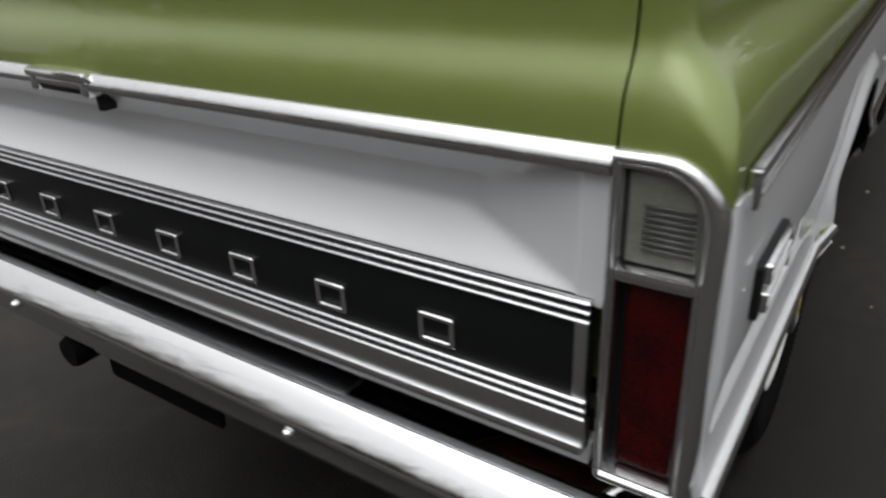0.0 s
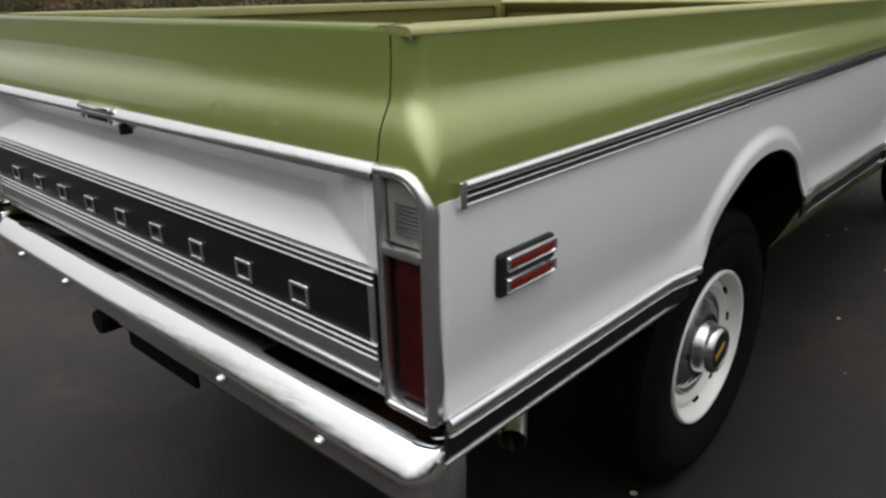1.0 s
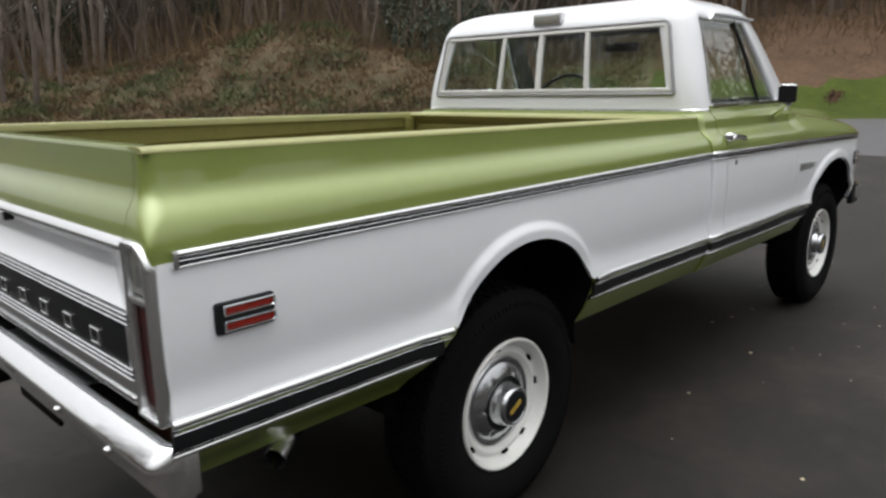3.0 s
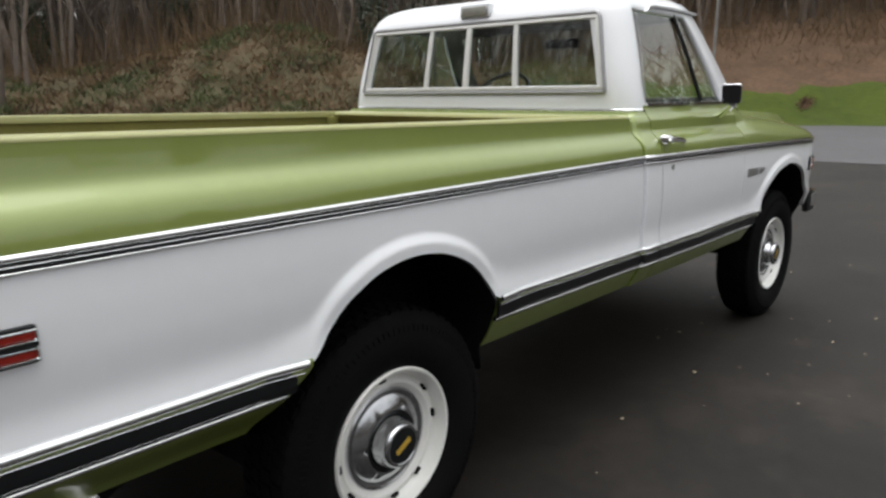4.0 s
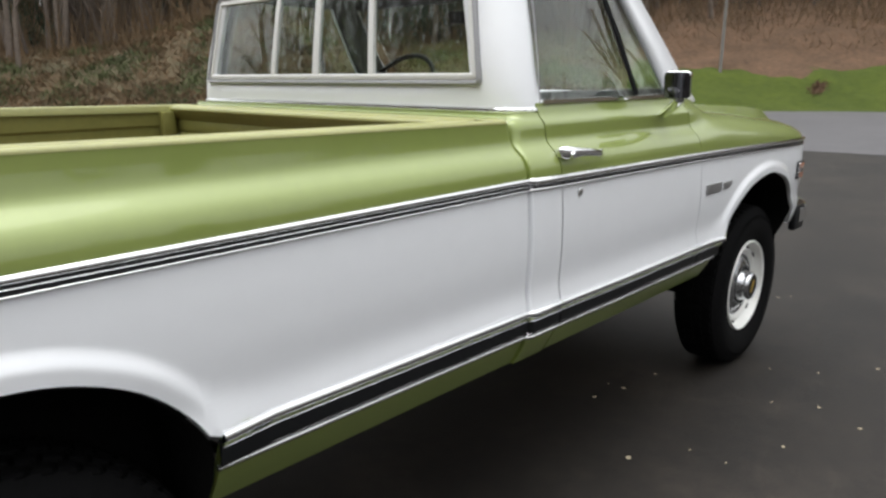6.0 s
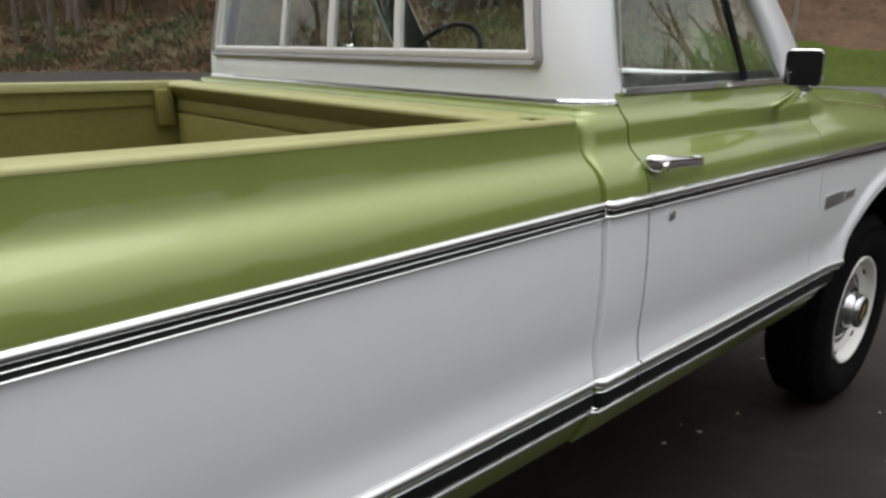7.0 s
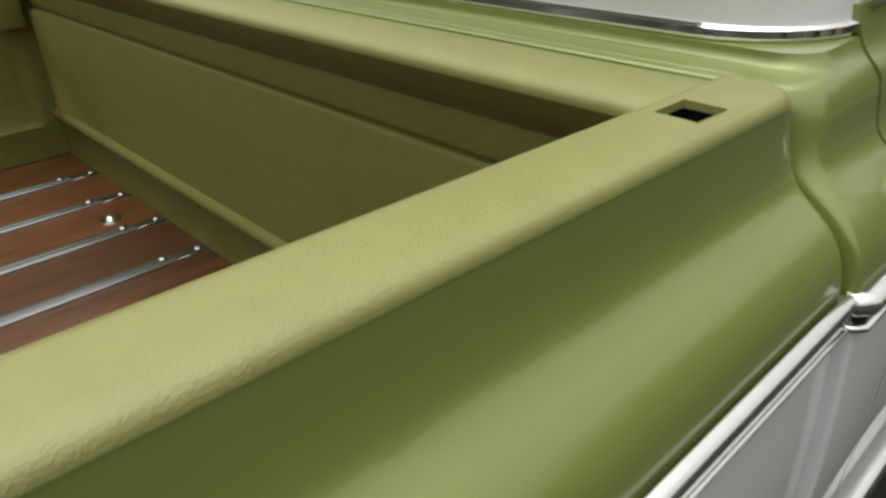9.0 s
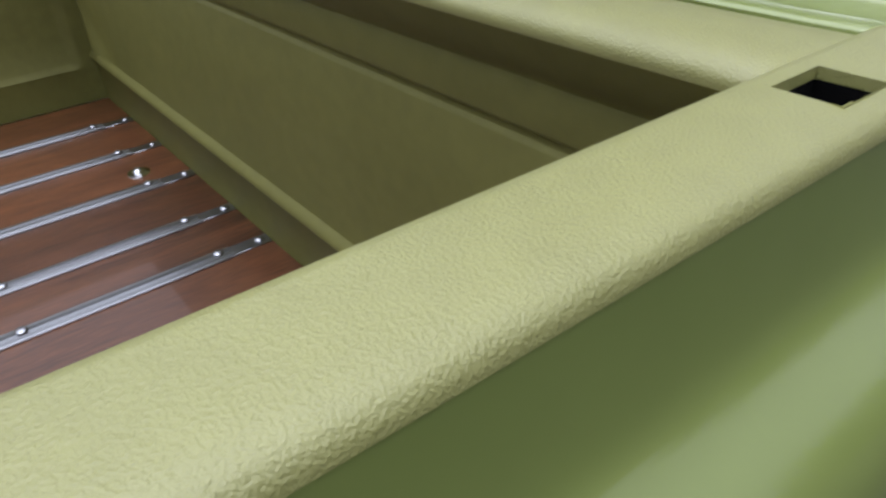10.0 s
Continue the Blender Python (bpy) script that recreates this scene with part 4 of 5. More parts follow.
WB = (-0.752, 0.752, 1.372, 1.712)
rr = [0.022, 0.022, 0.035, 0.035]
part("gasket", frame_ring(WB, rr, ((0, -0.004), (0.0, 0.010), (0.006, 0.015), (0.013, 0.013), (0.016, 0.004), (0.02, -0.012)), on_back), GASKET, window)
WB2 = (-0.736, 0.736, 1.388, 1.697)
part("window_frame", frame_ring(WB2, [0.016] * 4, ((0, -0.006), (0, 0.008), (0.004, 0.010), (0.015, 0.009), (0.018, 0.004), (0.019, -0.01)), on_back), IVORY, window)
for x, w in ((-0.280, 0.013), (-0.018, 0.016), (0.280, 0.013)):
    rows = []
    for a, h in ((x - w, -0.008), (x - w, 0.006), (x - w * 0.3, 0.008), (x + w * 0.3, 0.008), (x + w, 0.006), (x + w, -0.008)):
        rows.append([on_back(a, b, h) for b in (1.40, 1.48, 1.56, 1.64, 1.69)])
    part("mullion", grid(rows), IVORY, window)
for a, b, h in ((-0.72, -0.282, -0.004), (-0.282, -0.018, 0.001), (-0.018, 0.28, 0.001), (0.28, 0.72, -0.004)):
    bm = bmesh.new()
    zs = [1.405 + 0.28 * i / 6 for i in range(7)]
    rows = [[on_back(a, z, h), on_back(b, z, h), on_back(b, z, h - 0.004), on_back(a, z, h - 0.004)] for z in zs]
    grid(rows, bm, close=True)
    bm.verts.ensure_lookup_table()
    bm.faces.new([bm.verts[i] for i in range(4)][::-1])
    bm.faces.new([bm.verts[len(bm.verts) - 4 + i] for i in range(4)])
    p = part("pane", bm, GLASS, window)
    p.visible_shadow = False

# cargo lamp above the rear window
lamp = group_part("cargo_lamp", cab, "small bright cargo lamp above the rear window")
yb = lerp(REAR, 1.755)
bm = bmesh.new()
box(bm, (-0.080, yb - 0.030, 1.728), (0.095, yb + 0.03, 1.790), 0.010)
part("housing", bm, BRUSHED, lamp)
part("lens", box(bmesh.new(), (-0.066, yb - 0.034, 1.736), (0.081, yb - 0.028, 1.775), 0.003), CLEAR, lamp)

# doors
for s in (1, -1):
    door = group_part("door", truck, "closed cab door, green above and white below")
    part("upper_panel", skin(DOOR_A + 0.0065, DOOR_B, lambda y: z_trim(y) - 0.004, lambda y: 1.322, s, True, 36, 0.15), GREEN, door)
    part("lower_panel", skin(DOOR_A + 0.0065, DOOR_B, lambda y: z_low(y) - 0.004, lambda y: z_trim(y) - 0.004, s, True, 18, 0.15), WHITE, door)
    part("sill_panel", skin(DOOR_A + 0.0065, DOOR_B, lambda y: SILL + 0.004, lambda y: z_low(y), s, True, 8, 0.15), GREEN, door)
    upper_trim(DOOR_A + 0.005, DOOR_B, s, door, True)
    lower_trim(DOOR_A + 0.005, DOOR_B, s, door, True)
    # window sill strip and glass
    ys = ys_between(DOOR_A + 0.03, 3.60, 0.2)
    part("belt_moulding", sweep([Vector((s * 0.8675, y, 1.325)) for y in ys], [(-0.006, -0.006), (0.006, -0.006), (0.006, 0.006), (-0.006, 0.008)]), BRIGHT, door)

    def glass_x(z):
        return lerp(WIDTH, z) - 0.012

    def pane(name, corners, parent):
        bm = bmesh.new()
        fr = [bm.verts.new((s * glass_x(z), y, z)) for y, z in corners]
        bk = [bm.verts.new((s * (glass_x(z) - 0.004), y, z)) for y, z in corners]
        bm.faces.new(fr)
        bm.faces.new(bk[::-1])
        for i in range(len(fr)):
            k = (i + 1) % len(fr)
            bm.faces.new((fr[i], fr[k], bk[k], bk[i]))
        p = part(name, bm, GLASS, parent)
        p.visible_shadow = False
    pane("window_pane", [(2.675, 1.325), (3.265, 1.325), (3.125, 1.725), (2.70, 1.725)], door)
    pane("vent_pane", [(3.275, 1.325), (3.62, 1.325), (3.30, 1.725), (3.13, 1.725)], door)
    part("vent_post", sweep([Vector((s * (lerp(WIDTH, z) - 0.006), y, z)) for y, z in ((3.265, 1.335), (3.195, 1.53), (3.125, 1.725))], [(-0.006, -0.006), (0.006, -0.006), (0.006, 0.006), (-0.006, 0.006)]), BLACK, door)
    # door edge above the belt
    part("door_edge", sweep([Vector((s * (lerp(WIDTH, z) + 0.0005), lerp([(1.32, DOOR_A + 0.028), (1.72, DOOR_A + 0.09)], z), z)) for z in (1.322, 1.45, 1.58, 1.72)], [(-0.0016, -0.0016), (0.0016, -0.0016), (0.0016, 0.0016), (-0.0016, 0.0016)]), GASKET, door)
    # handle and lock
    handle = group_part("door_handle", door, "chrome pull door handle")
    hz = 1.182
    hx = side_x(2.80, hz, True)
    # a broad rear end with the button, tapering forward to the paddle
    loft = [(2.650, 0.004, 0.004, 0.006, 0.0), (2.653, 0.012, 0.010, 0.014, 0.0), (2.663, 0.020, 0.015, 0.018, 0.0), (2.690, 0.025, 0.015, 0.0185, 0.0), (2.712, 0.028, 0.012, 0.016, 0.001),
            (2.735, 0.031, 0.008, 0.0125, 0.002), (2.78, 0.033, 0.0065, 0.0115, 0.002), (2.83, 0.030, 0.006, 0.0105, 0.0), (2.865, 0.021, 0.006, 0.0095, -0.002), (2.885, 0.012, 0.005, 0.008, -0.003), (2.892, 0.006, 0.003, 0.004, -0.003)]
    rows = [[Vector((s * (hx + o + a * math.cos(t)), y, hz + 0.006 - 0.075 * (y - 2.65) + lift + c * math.sin(t))) for t in (2 * math.pi * k / 16 for k in range(16))] for y, o, a, c, lift in loft]
    bm = grid(rows, close=True)
    bmesh.ops.holes_fill(bm, edges=[e for e in bm.edges if e.is_boundary], sides=20)
    part("grip", bm, CHROME, handle)
    for y, w in ((2.672, 0.020), (2.872, 0.014)):
        bm = box(bmesh.new(), (min(s * (hx - 0.008), s * (hx + 0.016)), y - w, hz - 0.008 - 0.075 * (y - 2.65)), (max(s * (hx - 0.008), s * (hx + 0.016)), y + w, hz + 0.016 - 0.075 * (y - 2.65)), 0.006, 3)
        part("handle_base", bm, CHROME, handle)
    bm = lathe([(0.0, 0.010), (0.008, 0.010), (0.0105, 0.008), (0.011, -0.004)], 20)
    for v in bm.verts:
        v.co = Vector((s * (hx + 0.034 + v.co.x), 2.684 + v.co.y, hz - 0.002 + v.co.z))
    part("push_button", bm, CHROME, handle)
    bm = lathe([(0.0, 0.006), (0.009, 0.006), (0.012, 0.004), (0.0125, 0.0)], 20, at=(0, 0, 0))
    for v in bm.verts:
        v.co = Vector((s * (side_x(2.742, 1.068, True) + v.co.x), 2.742 + v.co.y, 1.068 + v.co.z))
    part("lock", bm, CHROME, door, "round chrome door lock")
    # mirror
    mirror = group_part("door_mirror", door, "square door mirror on a chrome arm")
    bm = sweep([Vector((s * 0.885, 3.375, 1.252)), Vector((s * 0.915, 3.365, 1.266)), Vector((s * 0.965, 3.335, 1.298)), Vector((s * 0.990, 3.315, 1.318))], ring(0.019, 12, 0.015))
    part("arm", bm, CHROME, mirror)
    bm = lathe([(0.0, 0.016), (0.018, 0.014), (0.024, 0.006), (0.026, 0.0)], 20)
    for v in bm.verts:
        v.co = Vector((s * (0.882 + v.co.x), 3.375 + v.co.y, 1.252 + v.co.z))
    part("foot", bm, CHROME, mirror)
    mb = (-0.045, 0.043, -0.046, 0.046)
    turn = Matrix.Translation((s * 0.988, 3.30, 1.366)) @ Matrix.Rotation(radians(s * 12), 4, "Z") @ Matrix.Rotation(radians(7), 4, "X")

    def on_mirror(a, b, h):
        return turn @ Vector((a, -h, b))
    part("shell", plate(mb, [0.016] * 4, 0.008, on_mirror, thick=0.030, edge=0.008), CHROME, mirror)
    # dark metal: the gloom of the mirrored woods is put into the face colour
    part("mirror_glass", plate((-0.0440, 0.0420, -0.0440, 0.0455), [0.015] * 4, 0.0115, on_mirror, thick=0.004), material("mirror_face", (0.10, 0.10, 0.11), 0.04, 1.0), mirror)

    # front fender
    fender = group_part("front_fender", truck, "front fender, green above and white below")
    top = lambda y: lerp([(3.59, 1.318), (3.68, 1.292), (3.8, 1.266), (4.2, 1.235), (4.7, 1.190), (4.95, 1.155), (5.08, 1.130)], y)
    ys = ys_between(DOOR_B + 0.004, NOSE, 0.10)
    rows = []
    for i in range(19):
        t = i / 18
        row = []
        for y in ys:
            zt = z_trim(y) - 0.004
            e = math.sin(t * math.pi / 2)
            inn = 1 - math.cos(t * math.pi / 2)
            zd = zt + (1.318 - zt) * t
            behind = Vector((side_x(y, zd, True), zd))
            ahead = Vector((SIDE_X + 0.011 - plan_in(y) - inn * lerp([(3.59, 0.12), (3.85, 0.19), (5.08, 0.20)], y), zt + (top(y) - zt) * e))
            q = behind.lerp(ahead, smooth(3.60, 3.92, y))
            row.append(Vector((s * q.x, y, q.y)))
        rows.append(row)
    part("upper_panel", flange(grid(rows), 0.01, s), GREEN, fender)
    arch_hi = [p[0] for p in ARCH_F if p[1] > z_low(p[0])]
    lo = lambda y: max(z_low(y) - 0.004, arch_height(y, ARCH_F, 0)) if y < 4.75 else max(0.66, arch_height(y, ARCH_F, 0))
    part("side_panel", skin(DOOR_B + 0.004, NOSE, lo, lambda y: z_trim(y) - 0.004, s, True, 24, 0.06, arch_hi), WHITE, fender)
    part("sill_panel", skin(DOOR_B + 0.004, 3.852, lambda y: arch_height(y, ARCH_F, SILL + 0.004), lambda y: z_low(y), s, True, 8, 0.04, [p[0] for p in ARCH_F]), GREEN, fender)
    upper_trim(DOOR_B + 0.006, 4.98, s, fender, True)
    lower_trim(DOOR_B + 0.006, 3.835, s, fender, True, slant=0.05)
    bm = bmesh.new()
    for k, (a, b) in enumerate(((3.645, 3.79), (3.81, 3.89))):
        box(bm, (min(s * (side_x(3.7, 0.965, True) - 0.003), s * (side_x(3.7, 0.965, True) + 0.005)), a, 0.945 + 0.006 * k), (max(s * (side_x(3.7, 0.965, True) - 0.003), s * (side_x(3.7, 0.965, True) + 0.005)), b, 0.985 - 0.006 * k), 0.002)
    part("name_plate", bm, BRUSHED, fender, "small bright name plate")
    side_marker(s, 4.765, 4.905, 0.885, 0.972, fender, AMBER, lambda a, b: side_x(a, b, True))

# hood, nose and front bumper
ys = ys_between(3.62, 5.03, 0.12)
rows = []
for y in ys:
    zc = lerp([(3.6, 1.304), (3.9, 1.281), (4.6, 1.246), (4.80, 1.225), (4.93, 1.17), (5.03, 1.10)], y)
    rows.append([Vector((x, y, zc + (0.018 * (1 - (x / 0.74) ** 2)) - (0.05 if abs(x) > 0.755 else 0))) for x in [-0.77, -0.75, -0.72, -0.5, -0.25, 0, 0.25, 0.5, 0.72, 0.75, 0.77]])
part("hood", grid(rows), GREEN, truck, "long green hood", 60)
part("cowl", box(bmesh.new(), (-0.862, 3.50, 1.235), (0.862, 3.70, 1.308), 0.015), GREEN, truck)
bm = box(bmesh.new(), (-0.80, 5.02, 0.78), (0.80, 5.075, 1.13), 0.02)
part("grille", bm, BRIGHT, truck)
bm = bmesh.new()
rows = []
for x, y in ((-0.955, 4.93), (-0.95, 5.06), (-0.90, 5.16), (-0.6, 5.21), (0, 5.22), (0.6, 5.21), (0.90, 5.16), (0.95, 5.06), (0.955, 4.93)):
    rows.append([Vector((x * k, y - d, z)) for k, d, z in ((0.97, 0.04, 0.745), (0.99, 0.01, 0.738), (1.0, 0.0, 0.71), (1.0, 0.0, 0.64), (0.99, 0.01, 0.615), (0.97, 0.04, 0.605))])
part("front_bumper", grid(rows), CHROME, truck, "chrome front bumper", 60)
for s in (1, -1):
    bm = box(bmesh.new(), (min(s * 0.915, s * 0.952), 4.88, 0.60), (max(s * 0.915, s * 0.952), 5.02, 0.735), 0.012)
    part("bumper_guard", bm, BLACK, truck)

# cab inside: seat
for s in (1, -1):
    part("door_lining", box(bmesh.new(), (min(s * 0.800, s * 0.838), 2.72, 0.70), (max(s * 0.800, s * 0.838), 3.58, 1.352), 0.008), VINYL, cab)
# seat, dash, wheel, windscreen
part("cab_floor", box(bmesh.new(), (-0.84, 2.57, 0.60), (0.84, 3.9, 0.70), 0.01), DARK, cab)
seat = group_part("bench_seat", cab, "dark vinyl bench seat")
part("cushion", box(bmesh.new(), (-0.72, 2.78, 0.85), (0.72, 3.30, 1.03), 0.05, 3), VINYL, seat)
bm = box(bmesh.new(), (-0.72, 2.66, 0.95), (0.72, 2.82, 1.36), 0.05, 3)
part("backrest", bm, VINYL, seat)
part("dash", box(bmesh.new(), (-0.80, 3.52, 1.05), (0.80, 3.85, 1.30), 0.05, 3), VINYL, cab, "dark padded dashboard")
wheel = group_part("steering_wheel", cab, "dark thin-rimmed steering wheel")
m = Matrix.Translation((-0.37, 3.28, 1.33)) @ Matrix.Rotation(radians(52), 4, "X")
path = [m @ Vector((0.205 * math.cos(a), 0.205 * math.sin(a), 0)) for a in [2 * math.pi * i / 32 for i in range(32)]]
part("rim", sweep(path, ring(0.011, 8), up=tuple(m.to_3x3() @ Vector((0, 0, 1))), closed=True), VINYL, wheel)
bm = sweep([m @ Vector((-0.2, 0, 0)), m @ Vector((0, 0, -0.02)), m @ Vector((0.2, 0, 0))], ring(0.012, 8), up=tuple(m.to_3x3() @ Vector((0, 0, 1))))
part("spoke", bm, VINYL, wheel)
part("column", sweep([m @ Vector((0, 0, 0)), m @ Vector((0, 0, -0.3))], ring(0.03, 12), up=(1, 0, 0)), VINYL, wheel)
bm = bmesh.new()
zs = [1.35 + 0.365 * i / 6 for i in range(7)]
fr = [[shell_point(1 if f >= 0 else -1, "front", abs(f), z) + Vector((0, -0.012, 0)) for f in (-1, -0.6, -0.3, 0, 0.3, 0.6, 1)] for z in zs]
grid(fr, bm)
p = part("windscreen", bm, GLASS, cab)
sl = p.modifiers.new("thickness", "SOLIDIFY")
sl.thickness, sl.use_rim = 0.005, False
p.visible_shadow = False
part("inside_mirror", box(bmesh.new(), (-0.11, 3.36, 1.615), (0.11, 3.385, 1.67), 0.008), BLACK, cab)
# rain gutters over the doors
for s in (1, -1):
    pts = [(2.74, 1.40), (2.775, 1.60), (2.82, 1.715), (2.90, 1.742), (3.15, 1.745), (3.36, 1.74), (3.46, 1.66), (3.62, 1.50), (3.76, 1.36)]
    pts = pts[2:6]
    part("rain_gutter", sweep([Vector((s * (lerp(WIDTH, z) + 0.006), y, z)) for y, z in catmull(pts, 5)], [(-0.008, -0.004), (0.010, -0.004), (0.012, 0.006), (0.008, 0.006), (0.006, 0.0), (-0.008, 0.0)]), WHITE, cab)

# ---- ground and surroundings ----
ASPHALT = material("asphalt", (0.0085, 0.0068, 0.0053), 0.64, 0.0, 0.0, 0.62, 1.4, 0.0035, 150.0, detail=14, spec=0.36)
ROADTOP = material("road_surface", (0.074, 0.072, 0.076), 0.7, 0.0, 0.0, 0.2, 0.3, 0.003, 60.0)
LAWN = material("lawn", (0.050, 0.066, 0.010), 0.95, 0.0, 0.0, 0.45, 0.35, 0.03, 14.0, dark=(0.029, 0.043, 0.008), spec=0.15)
LITTER = material("leaf_litter", (0.078, 0.050, 0.026), 0.95, 0.0, 0.0, 0.6, 0.40, 0.05, 4.0, dark=(0.036, 0.040, 0.016), detail=12)
LEAFY = material("fallen_leaves", (0.098, 0.060, 0.038), 0.95, 0.0, 0.0, 0.45, 0.55, 0.03, 5.0, dark=(0.048, 0.032, 0.020), detail=12, spec=0.15)
BARK = material("bark", (0.120, 0.096, 0.078), 0.9, 0.0, 0.0, 0.4, 1.5, 0.02, 8.0, per_object=0.35)
IVYLEAF = material("ivy_leaf", (0.022, 0.042, 0.020), 0.6, 0.0, 0.0, 0.5, 2.0)
BRUSH = material("dry_brush", (0.132, 0.080, 0.038), 0.9, 0.0, 0.0, 0.5, 0.6, dark=(0.050, 0.040, 0.022))
WEED = material("green_weed", (0.070, 0.085, 0.028), 0.85, 0.0, 0.0, 0.5, 0.6)



def worn_asphalt(m):
    """Paler worn patches, fine cracks and pale stones in the asphalt."""
    nt = m.node_tree
    b = nt.nodes["Principled BSDF"]
    last = b.inputs["Base Color"].links[0].from_socket
    tc = nt.nodes.new("ShaderNodeTexCoord")
    for kind, scale, lo, hi, gain in (("noise", 0.32, 0.44, 0.64, 2.0), ("noise", 2.3, 0.48, 0.68, 1.7), ("stone", 85.0, 0.20, 0.10, 4.0), ("crack", 0.42, 0.010, 0.003, 1.25)):
        if kind == "noise":
            tx = nt.nodes.new("ShaderNodeTexNoise")
            tx.inputs["Detail"].default_value = 9
            out = tx.outputs["Fac"]
        else:
            tx = nt.nodes.new("ShaderNodeTexVoronoi")
            tx.feature = "F1" if kind == "stone" else "DISTANCE_TO_EDGE"
            out = tx.outputs["Distance"]
        tx.inputs["Scale"].default_value = scale
        vec = tc.outputs["Object"]
        if kind == "crack":
            wob = nt.nodes.new("ShaderNodeTexNoise")
            wob.inputs["Scale"].default_value, wob.inputs["Detail"].default_value = 1.6, 8
            add = nt.nodes.new("ShaderNodeVectorMath")
            add.operation = "ADD"
            nt.links.new(vec, wob.inputs["Vector"])
            nt.links.new(vec, add.inputs[0])
            nt.links.new(wob.outputs["Color"], add.inputs[1])
            vec = add.outputs[0]
        nt.links.new(vec, tx.inputs["Vector"])
        mr = nt.nodes.new("ShaderNodeMapRange")
        mr.inputs["From Min"].default_value, mr.inputs["From Max"].default_value = lo, hi
        mr.inputs["To Min"].default_value, mr.inputs["To Max"].default_value = 1.0, gain
        sc = nt.nodes.new("ShaderNodeVectorMath")
        sc.operation = "SCALE"
        nt.links.new(out, mr.inputs["Value"])
        nt.links.new(last, sc.inputs[0])
        nt.links.new(mr.outputs[0], sc.inputs["Scale"])
        last = sc.outputs[0]
    nt.links.new(last, b.inputs["Base Color"])


worn_asphalt(ASPHALT)
bm = bmesh.new()
bmesh.ops.create_grid(bm, x_segments=8, y_segments=8, size=600)
ground = part("ground", bm, ASPHALT, None)
tagged(ground, "dark wet asphalt lot", "ground", kind="structure")

CX, CY = 0.0, 0.0


def edge_radius(a):
    """Where the bank starts, by compass angle (0 along x, 90 ahead of the truck)."""
    return lerp([(-180, 34), (-90, 24), (0, 30), (60, 32), (88, 32), (99, 32.5), (107, 30.5), (112, 29.5), (125, 29), (140, 32), (160, 38), (180, 34)], a)


def rise(a, d):
    """Height of the bank, d metres past its edge."""
    brushy = smooth(112, 124, a) if a > 0 else 1.0
    lawn = 1.8 * smooth(0, 10, d) + 0.34 * max(0, d - 8) * smooth(6, 14, d)
    bank = 1.9 * smooth(0, 9, d) + 0.10 * max(0, d - 4)
    mound = 2.7 * math.exp(-((a - 144) / 8.5) ** 2) * smooth(1, 11, d)
    h = lawn * (1 - brushy) + (bank + mound) * brushy
    if a < 80:
        h *= 0.45
    # low open ground to the left of the lot
    h *= 1 - 0.85 * (smooth(168, 176, a) if a > 0 else 1 - smooth(-160, -150, a))
    return min(h, 26)


def bank_point(a, d):
    r = edge_radius(a) + d
    x, y = CX + r * math.cos(radians(a)), CY + r * math.sin(radians(a))
    bump = 0.0
    if d > 0.3:
        bump = 0.35 * noise.noise((x * 0.22, y * 0.22, 0)) * smooth(0, 6, d) + 0.13 * noise.noise((x * 0.9, y * 0.9, 3)) * smooth(0, 2, d)
    return Vector((x, y, rise(a, d) + bump + (0.004 if d >= 0 else -0.05)))


ds = [-0.3, 0, 0.5, 1, 1.6, 2.3, 3, 4, 5, 6, 7, 7.6, 8.2, 8.8, 9.5, 10.2, 11, 13, 15, 18, 22, 27, 34, 45, 60, 80]
angs = [70 + 0.4 * i for i in range(113)]
lawn_rows = [[bank_point(a, d) for a in angs] for d in ds if d <= 11]
lawn_ob = part("lawn", grid(lawn_rows), LAWN, None, angle=80)
tagged(lawn_ob, "mown green grass bank beside the road", "lawn", kind="structure")


def leaf_edge(a, d):
    """The fallen leaves lap over the grass along an uneven edge."""
    p = bank_point(a, d)
    return p + Vector((0, 0, 0.30 * smooth(5.5, 11, d + 3.2 * noise.noise((p.x * 0.28, p.y * 0.28, 5)) + 1.6 * noise.noise((p.x * 1.1, p.y * 1.1, 2))) - 0.15))


rows = [[leaf_edge(a, d) for a in angs] for d in ds if d >= 4]
hill = part("hillside", grid(rows), LEAFY, None, angle=80)
tagged(hill, "brown leaf-covered slope rising behind the grass", "hillside", kind="structure")
angs2 = [114.8 + 0.9 * i for i in range(73)] + [180 + 6 * i for i in range(43)]
angs2 = [a if a <= 180 else a - 360 for a in angs2]
rows = [[bank_point(a, d) for a in angs2] for d in ds]
bank_ob = part("brush_bank", grid(rows), LITTER, None, angle=80)
tagged(bank_ob, "overgrown bank of dead brush and leaves", "bank", kind="structure")

# paler road beyond the lot
bm = bmesh.new()
rows = []
for a in [60 + 2 * i for i in range(33)]:
    rows.append([Vector((r * math.cos(radians(a)), r * math.sin(radians(a)), 0.004)) for r in (15.5, edge_radius(a) + 0.1)])
road = part("road", grid(rows, bm), ROADTOP, None)
tagged(road, "grey road beyond the lot", "road", kind="structure")


